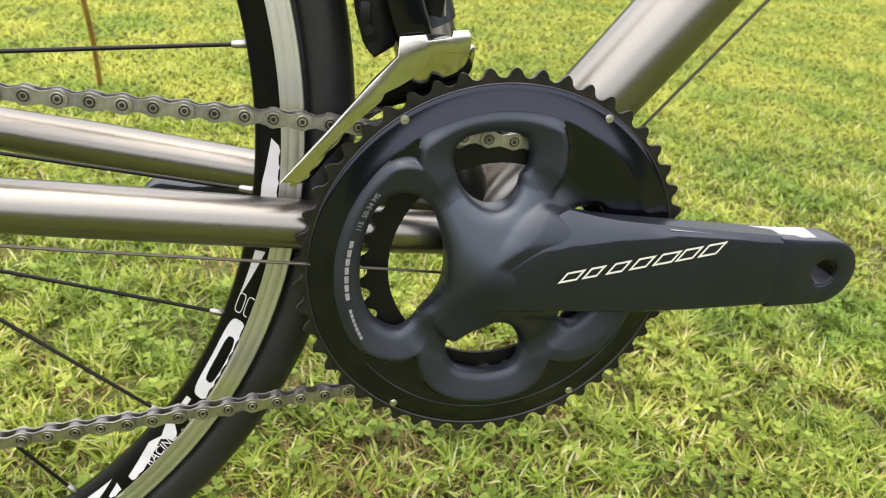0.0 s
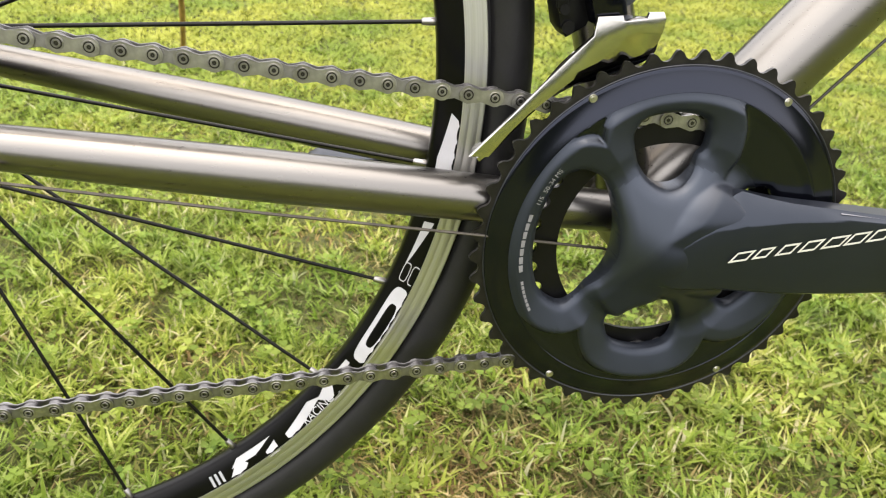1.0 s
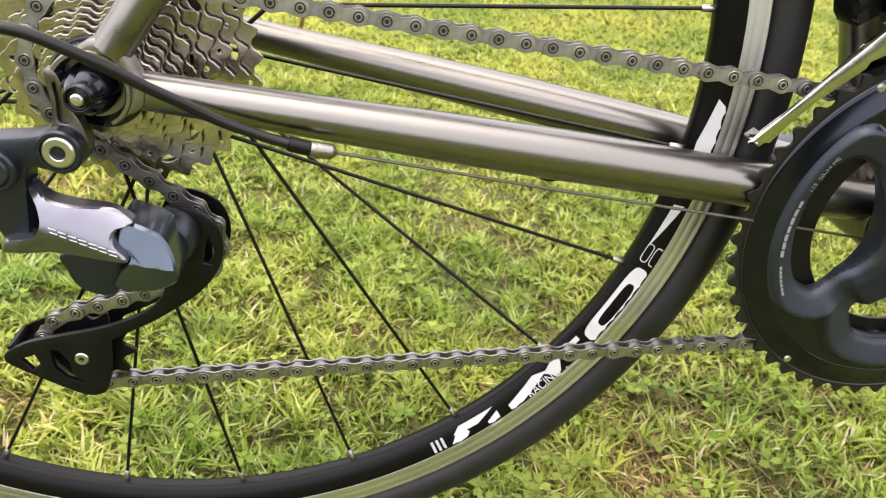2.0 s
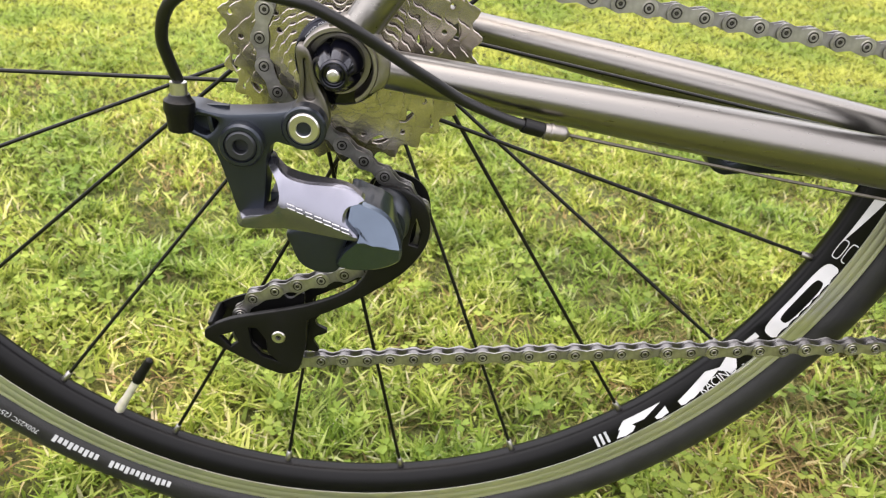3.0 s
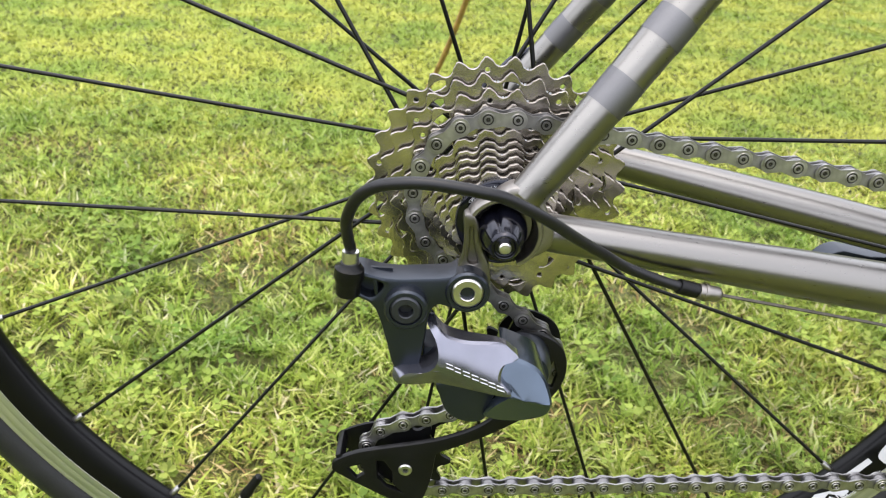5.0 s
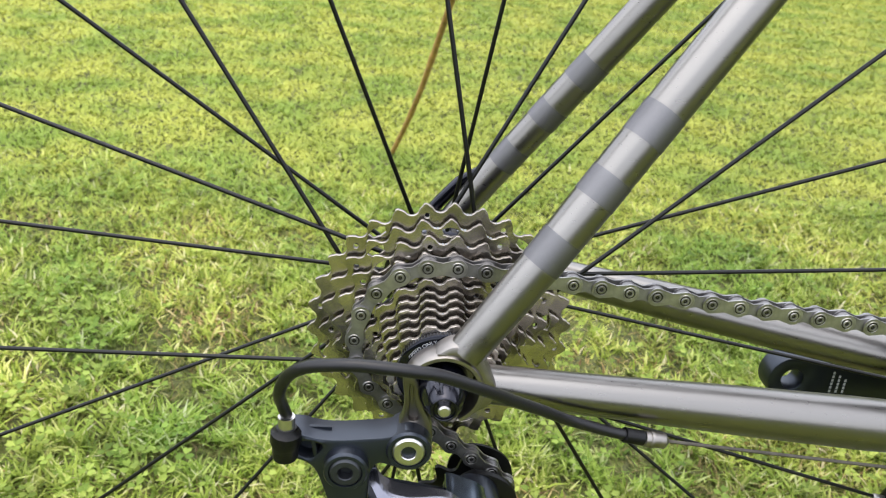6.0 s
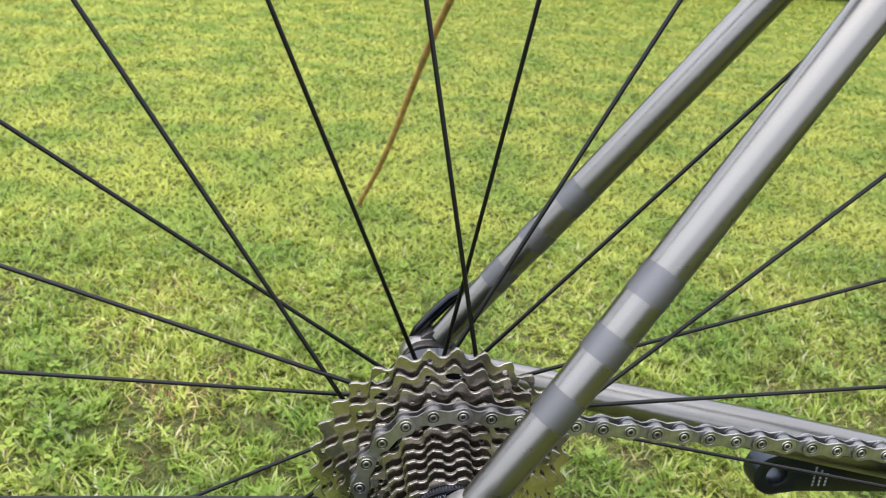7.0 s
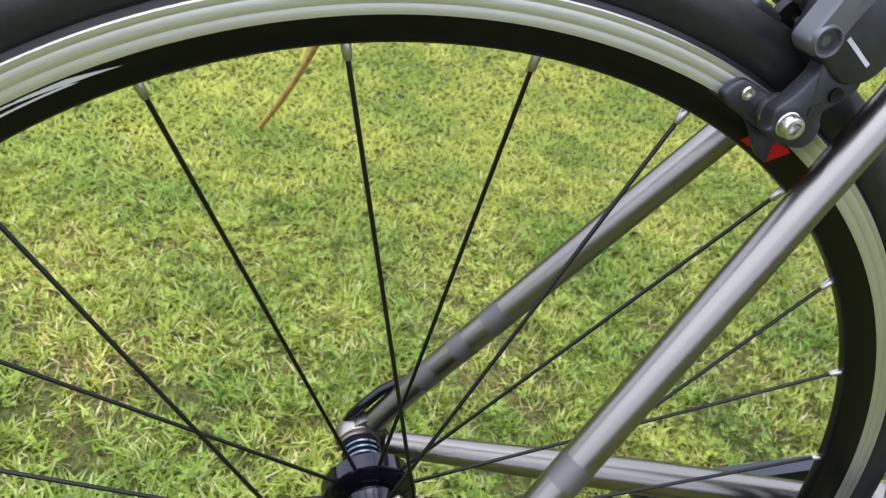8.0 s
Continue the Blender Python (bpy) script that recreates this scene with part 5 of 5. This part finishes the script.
bm.faces.new([bm.verts.new(B(u, -33.9, v)) for u, v in ((-7.4, 34.9), (-7.0, 36.6), (9.6, 34.1), (9.4, 32.4))])
part("brake_print", bm, GREYPRINT, brake, "pale print bar")

# ---- bamboo cane that props the bicycle ----
CANE_DIR = Vector((0.24, -1.42, 1.0))
BASE = LEAN @ (Vector((-0.034, 1.143, -0.235)) - CANE_DIR * 0.03)
TOP = LEAN @ (Vector((-0.034, 1.143, -0.235)) + CANE_DIR * 0.78)
bm = bmesh.new()
cl, cr = [], []
for k in range(61):
    f = k / 60
    sag = 0.012 * math.sin(math.pi * f)
    cl.append(BASE.lerp(TOP, f) + Vector((0.006 * math.sin(9 * f), 0, sag)))
    cr.append(0.0050 - 0.0014 * f + (0.0008 if k % 9 == 0 else 0))
tube(bm, cl, cr, 14)
me = mesh_of("garden_cane", bm, CANE)
cane = tagged(new("garden_cane", me), "thin brown bamboo cane stuck in the lawn, propping the bicycle", "cane")

# ---- lawn ----
bm = bmesh.new()
N = 90
for j in range(N + 1):
    for i in range(N + 1):
        u, v = (i / N * 2 - 1), (j / N * 2 - 1)
        x, y = 0.3 + 40 * u * abs(u) ** 2, 1.0 + 40 * v * abs(v) ** 2
        z = 0.006 * noise.noise((x * 2.2, y * 2.2, 0.0)) * min(1.0, 3 / (1 + math.hypot(x, y))) - 0.006
        bm.verts.new((x, y, z))
bm.verts.ensure_lookup_table()
for j in range(N):
    for i in range(N):
        a = j * (N + 1) + i
        bm.faces.new((bm.verts[a], bm.verts[a + 1], bm.verts[a + N + 2], bm.verts[a + N + 1]))
tagged(new("ground", mesh_of("ground", bm, SOIL)), "mown lawn ground with moss and bare patches", "lawn", kind="structure")


def field(name, rng, xy, length, width, lean, droop, material, label, segs=2):
    """Curved, tapering blades at the places xy, as one mesh."""
    k = len(xy)
    az = rng.uniform(0, 2 * np.pi, k)
    d = np.stack([np.cos(az), np.sin(az), np.zeros(k)], 1)
    side = np.stack([-np.sin(az), np.cos(az), np.zeros(k)], 1)
    base = np.concatenate([xy, np.full((k, 1), -0.004)], 1)
    up = np.array([0, 0, 1.0])
    verts, rows = [], segs + 1
    for r in range(rows):
        f = r / segs
        c = base + d * (length * (lean * f + droop * f * f))[:, None] + up * (length * f * (1 - 0.35 * droop * f))[:, None]
        w = width * (1 - f ** 1.6) * 0.5 + 0.00005
        if r < segs:
            verts += [c - side * w[:, None], c + side * w[:, None]]
        else:
            verts += [c]
    per = 2 * segs + 1
    co = np.stack(verts, 1).reshape(-1, 3)
    faces = []
    for r in range(segs - 1):
        faces.append([2 * r, 2 * r + 1, 2 * r + 3, 2 * r + 2])
    tri = [2 * segs - 2, 2 * segs - 1, 2 * segs]
    off = (np.arange(k) * per)[:, None]
    quads = np.concatenate([np.array([f]) + off for f in faces], 1).reshape(-1, 4) if faces else np.zeros((0, 4), int)
    tris = np.array([tri]) + off
    me = bpy.data.meshes.new(name)
    me.vertices.add(len(co))
    me.vertices.foreach_set("co", co.astype(np.float32).ravel())
    nl = quads.size + tris.size
    me.loops.add(nl)
    me.loops.foreach_set("vertex_index", np.concatenate([quads.ravel(), tris.ravel()]).astype(np.int32))
    me.polygons.add(len(quads) + len(tris))
    starts = np.concatenate([np.arange(len(quads)) * 4, quads.size + np.arange(len(tris)) * 3]).astype(np.int32)
    me.polygons.foreach_set("loop_start", starts)
    me.update(calc_edges=True)
    me.validate()
    me.materials.append(material)
    me.polygons.foreach_set("use_smooth", [True] * len(me.polygons))
    return tagged(new(name, me), label, "grass", kind="stuff")


def scatter(rng, k, x0, x1, y0, y1, cut=None):
    xy = np.stack([rng.uniform(x0, x1, k), rng.uniform(y0, y1, k)], 1)
    if cut is not None:
        keep = np.array([cut(noise.noise((x * 6, y * 6, 0.3))) for x, y in xy]) > rng.uniform(0, 1, k)
        xy = xy[keep]
    return xy


def spread(rng, k, y0, y1, grow):
    """Places over the lawn, thinner with distance, and how large the blades are there."""
    v = rng.uniform(0, 1, k) ** grow
    y = y0 + (y1 - y0) * v
    over = rng.uniform(0.5, 1.15, k)                        # near and far growth run into one another
    y = y[(y < over) if y0 < 0 else (y > over)]
    k = len(y)
    half = 0.95 + 0.75 * np.maximum(y, 0)
    x = 0.25 + 0.15 * np.maximum(y, 0) + rng.uniform(-1, 1, k) * half
    return np.stack([x, y], 1), 1 + 0.85 * np.maximum(0, y - 0.6)


def tufted(xy):
    return np.array([0.8 * noise.noise((x * 22, y * 22, 2.0)) + 0.8 * noise.noise((x * 55, y * 55, 7.0)) + 0.5 * noise.noise((x * 6, y * 6, 5.0)) for x, y in xy])


def blades(xy, big, thick, length, width, lean, droop, material):
    tuft = tufted(xy)
    keep = tuft + thick > rng.uniform(0, 1.1, len(xy))
    xy, big, tuft = xy[keep], big[keep], tuft[keep]
    k = len(xy)
    field("lawn_grass", rng, xy, rng.uniform(*length, k) * np.clip(1 + 0.7 * tuft, 0.5, 1.8) * big ** 0.3, rng.uniform(*width, k) * big, rng.uniform(*lean, k), rng.uniform(*droop, k), material, "short yellow-green lawn grass", 2)


rng = np.random.default_rng(4)
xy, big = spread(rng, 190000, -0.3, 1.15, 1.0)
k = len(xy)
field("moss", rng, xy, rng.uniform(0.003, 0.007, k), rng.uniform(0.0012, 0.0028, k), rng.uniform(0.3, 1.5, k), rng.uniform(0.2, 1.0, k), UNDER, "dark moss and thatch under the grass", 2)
xy, big = spread(rng, 160000, 0.5, 8.4, 1.5)
k = len(xy)
field("moss", rng, xy, rng.uniform(0.005, 0.010, k) * big ** 0.4, rng.uniform(0.0034, 0.0066, k) * big, rng.uniform(0.5, 1.8, k), rng.uniform(0.2, 1.0, k), UNDER_FAR, "dark moss and thatch under the grass", 2)
xy, big = spread(rng, 430000, -0.3, 1.15, 1.0)
worn = np.exp(-((xy[:, 0] - 0.40) ** 2 + (xy[:, 1] - 0.06) ** 2) / 0.035)      # a worn patch beside the wheel
rest = worn < rng.uniform(0.4, 1.5, len(xy))
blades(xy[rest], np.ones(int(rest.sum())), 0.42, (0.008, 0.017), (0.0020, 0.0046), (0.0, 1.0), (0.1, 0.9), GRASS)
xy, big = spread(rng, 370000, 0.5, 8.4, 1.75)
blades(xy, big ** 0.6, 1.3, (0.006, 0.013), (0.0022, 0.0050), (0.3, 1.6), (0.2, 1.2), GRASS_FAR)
# the lawn goes on behind and beside the camera
xy = np.stack([rng.uniform(-6.3, 8.5, 430000), rng.uniform(-4.2, 8.6, 430000)], 1)
beyond = np.maximum(-0.3 - xy[:, 1], np.abs(xy[:, 0] - 0.25 - 0.15 * np.maximum(xy[:, 1], 0)) - 0.95 - 0.75 * np.maximum(xy[:, 1], 0))
xy = xy[beyond > rng.uniform(-0.10, 0.02, len(xy))]
k = len(xy)
field("lawn_grass", rng, xy, rng.uniform(0.014, 0.030, k), rng.uniform(0.014, 0.030, k), rng.uniform(0.4, 1.8, k), rng.uniform(0.2, 1.1, k), UNDER_FAR, "short yellow-green lawn grass", 1)
dry = scatter(rng, 46000, -0.8, 1.3, -0.3, 0.8, lambda v: 0.10 + 1.5 * max(0.0, v - 0.05))
dry = np.concatenate([dry, np.stack([rng.normal(0.40, 0.14, 4500), rng.normal(0.06, 0.12, 4500)], 1)])
k = len(dry)
field("dry_grass", rng, dry, rng.uniform(0.005, 0.013, k), rng.uniform(0.0012, 0.0032, k), rng.uniform(0.4, 1.5, k), rng.uniform(0.2, 0.9, k), STRAW, "dry straw-coloured grass in the lawn", 2)

# clover: three round leaflets on a stalk, as one sheet of stuff
spots = scatter(rng, 12000, -0.7, 1.2, -0.2, 1.0, lambda v: 0.15 - 1.0 * min(0.0, v))
vv, ff = [], []
for x, y in spots:
    h, s, a0 = rng.uniform(0.008, 0.022), rng.uniform(0.0034, 0.0072), rng.uniform(0, 6.28)
    for j in range(3):
        a = a0 + j * 2.094
        c, sn_ = math.cos(a), math.sin(a)
        tilt = rng.uniform(-0.3, 0.5)
        b = len(vv)
        for u, w in ((0.05, 0), (0.6, -0.55), (1.25, -0.5), (1.15, 0), (1.25, 0.5), (0.6, 0.55)):
            vv.append((x + s * (u * c - w * sn_), y + s * (u * sn_ + w * c), h + s * (tilt * u + 0.25 * abs(w))))
        ff.append((b, b + 1, b + 2, b + 3))
        ff.append((b, b + 3, b + 4, b + 5))
me = bpy.data.meshes.new("clover")
me.from_pydata(vv, [], ff)
me.materials.append(CLOVER)
tagged(new("clover", me), "small green clover leaves in the lawn", "clover", kind="stuff")

# ---- plain clipped hedge round the lawn; only its north run comes into view ----
def hedge(name, x0, y0, x1, y1, thick=0.7, high=2.2):
    """A clipped hedge between two ends: an uneven body with small leaves standing out of it."""
    run = Vector((x1 - x0, y1 - y0, 0))
    along, off = run.normalized(), Vector((-run.y, run.x, 0)).normalized()
    nu = int(run.length / 0.22)
    bm = bmesh.new()
    rings = []
    for i in range(nu + 1):
        ring = []
        for u, h in ((-0.5, -0.03), (-0.52, 0.5), (-0.5, 1.1), (-0.5, 1.7), (-0.44, 2.1), (-0.2, 2.2), (0.2, 2.2), (0.44, 2.1), (0.5, 1.7), (0.5, 1.1), (0.52, 0.5), (0.5, -0.03)):
            p = Vector((x0, y0, 0)) + run * (i / nu) + off * (u * thick) + Vector((0, 0, h / 2.2 * high))
            w = 0.07 * noise.noise(p * 2.3) + 0.05 * noise.noise(p * 6.1)
            ring.append(p + off * (w * (1 if u > 0 else -1)) + Vector((0, 0, w if h > 0 else 0)))
        rings.append(ring)
    skin(bm, rings)
    body = tagged(new(name, mesh_of(name, bm, HEDGE)), "clipped dark green hedge, mostly out of view, blocking low sky", "hedge", kind="structure")
    k = int(run.length * 260)
    u, side, h = rng.uniform(0, 1, k), rng.choice([-0.5, 0.5], k), rng.uniform(0.05, high, k)
    vv, ff = [], []
    for j in range(k):
        c = Vector((x0, y0, h[j])) + run * u[j] + off * (side[j] * thick * 1.04)
        d = Vector(rng.normal(0, 1, 3)).normalized() * 0.035
        e = d.orthogonal().normalized() * 0.016
        b = len(vv)
        vv += [c - d, c + e, c + d, c - e]
        ff.append((b, b + 1, b + 2, b + 3))
    me = bpy.data.meshes.new("hedge_leaves")
    me.from_pydata(vv, [], ff)
    me.materials.append(HEDGE)
    tagged(new("hedge_leaves", me), "small dark green hedge leaves", "leaves", kind="stuff")


hedge("hedge_north", -7.0, 8.9, 9.2, 7.6)
# unseen hedges, added to darken low reflections in the tubes and black parts
hedge("unseen_hedge_south", -7.0, -4.4, 9.0, -4.4, 0.6, 0.8)
hedge("unseen_hedge_west", -6.6, -4.0, -6.6, 8.4, 0.6, 0.8)
hedge("unseen_hedge_east", 8.8, -4.0, 8.8, 7.2)
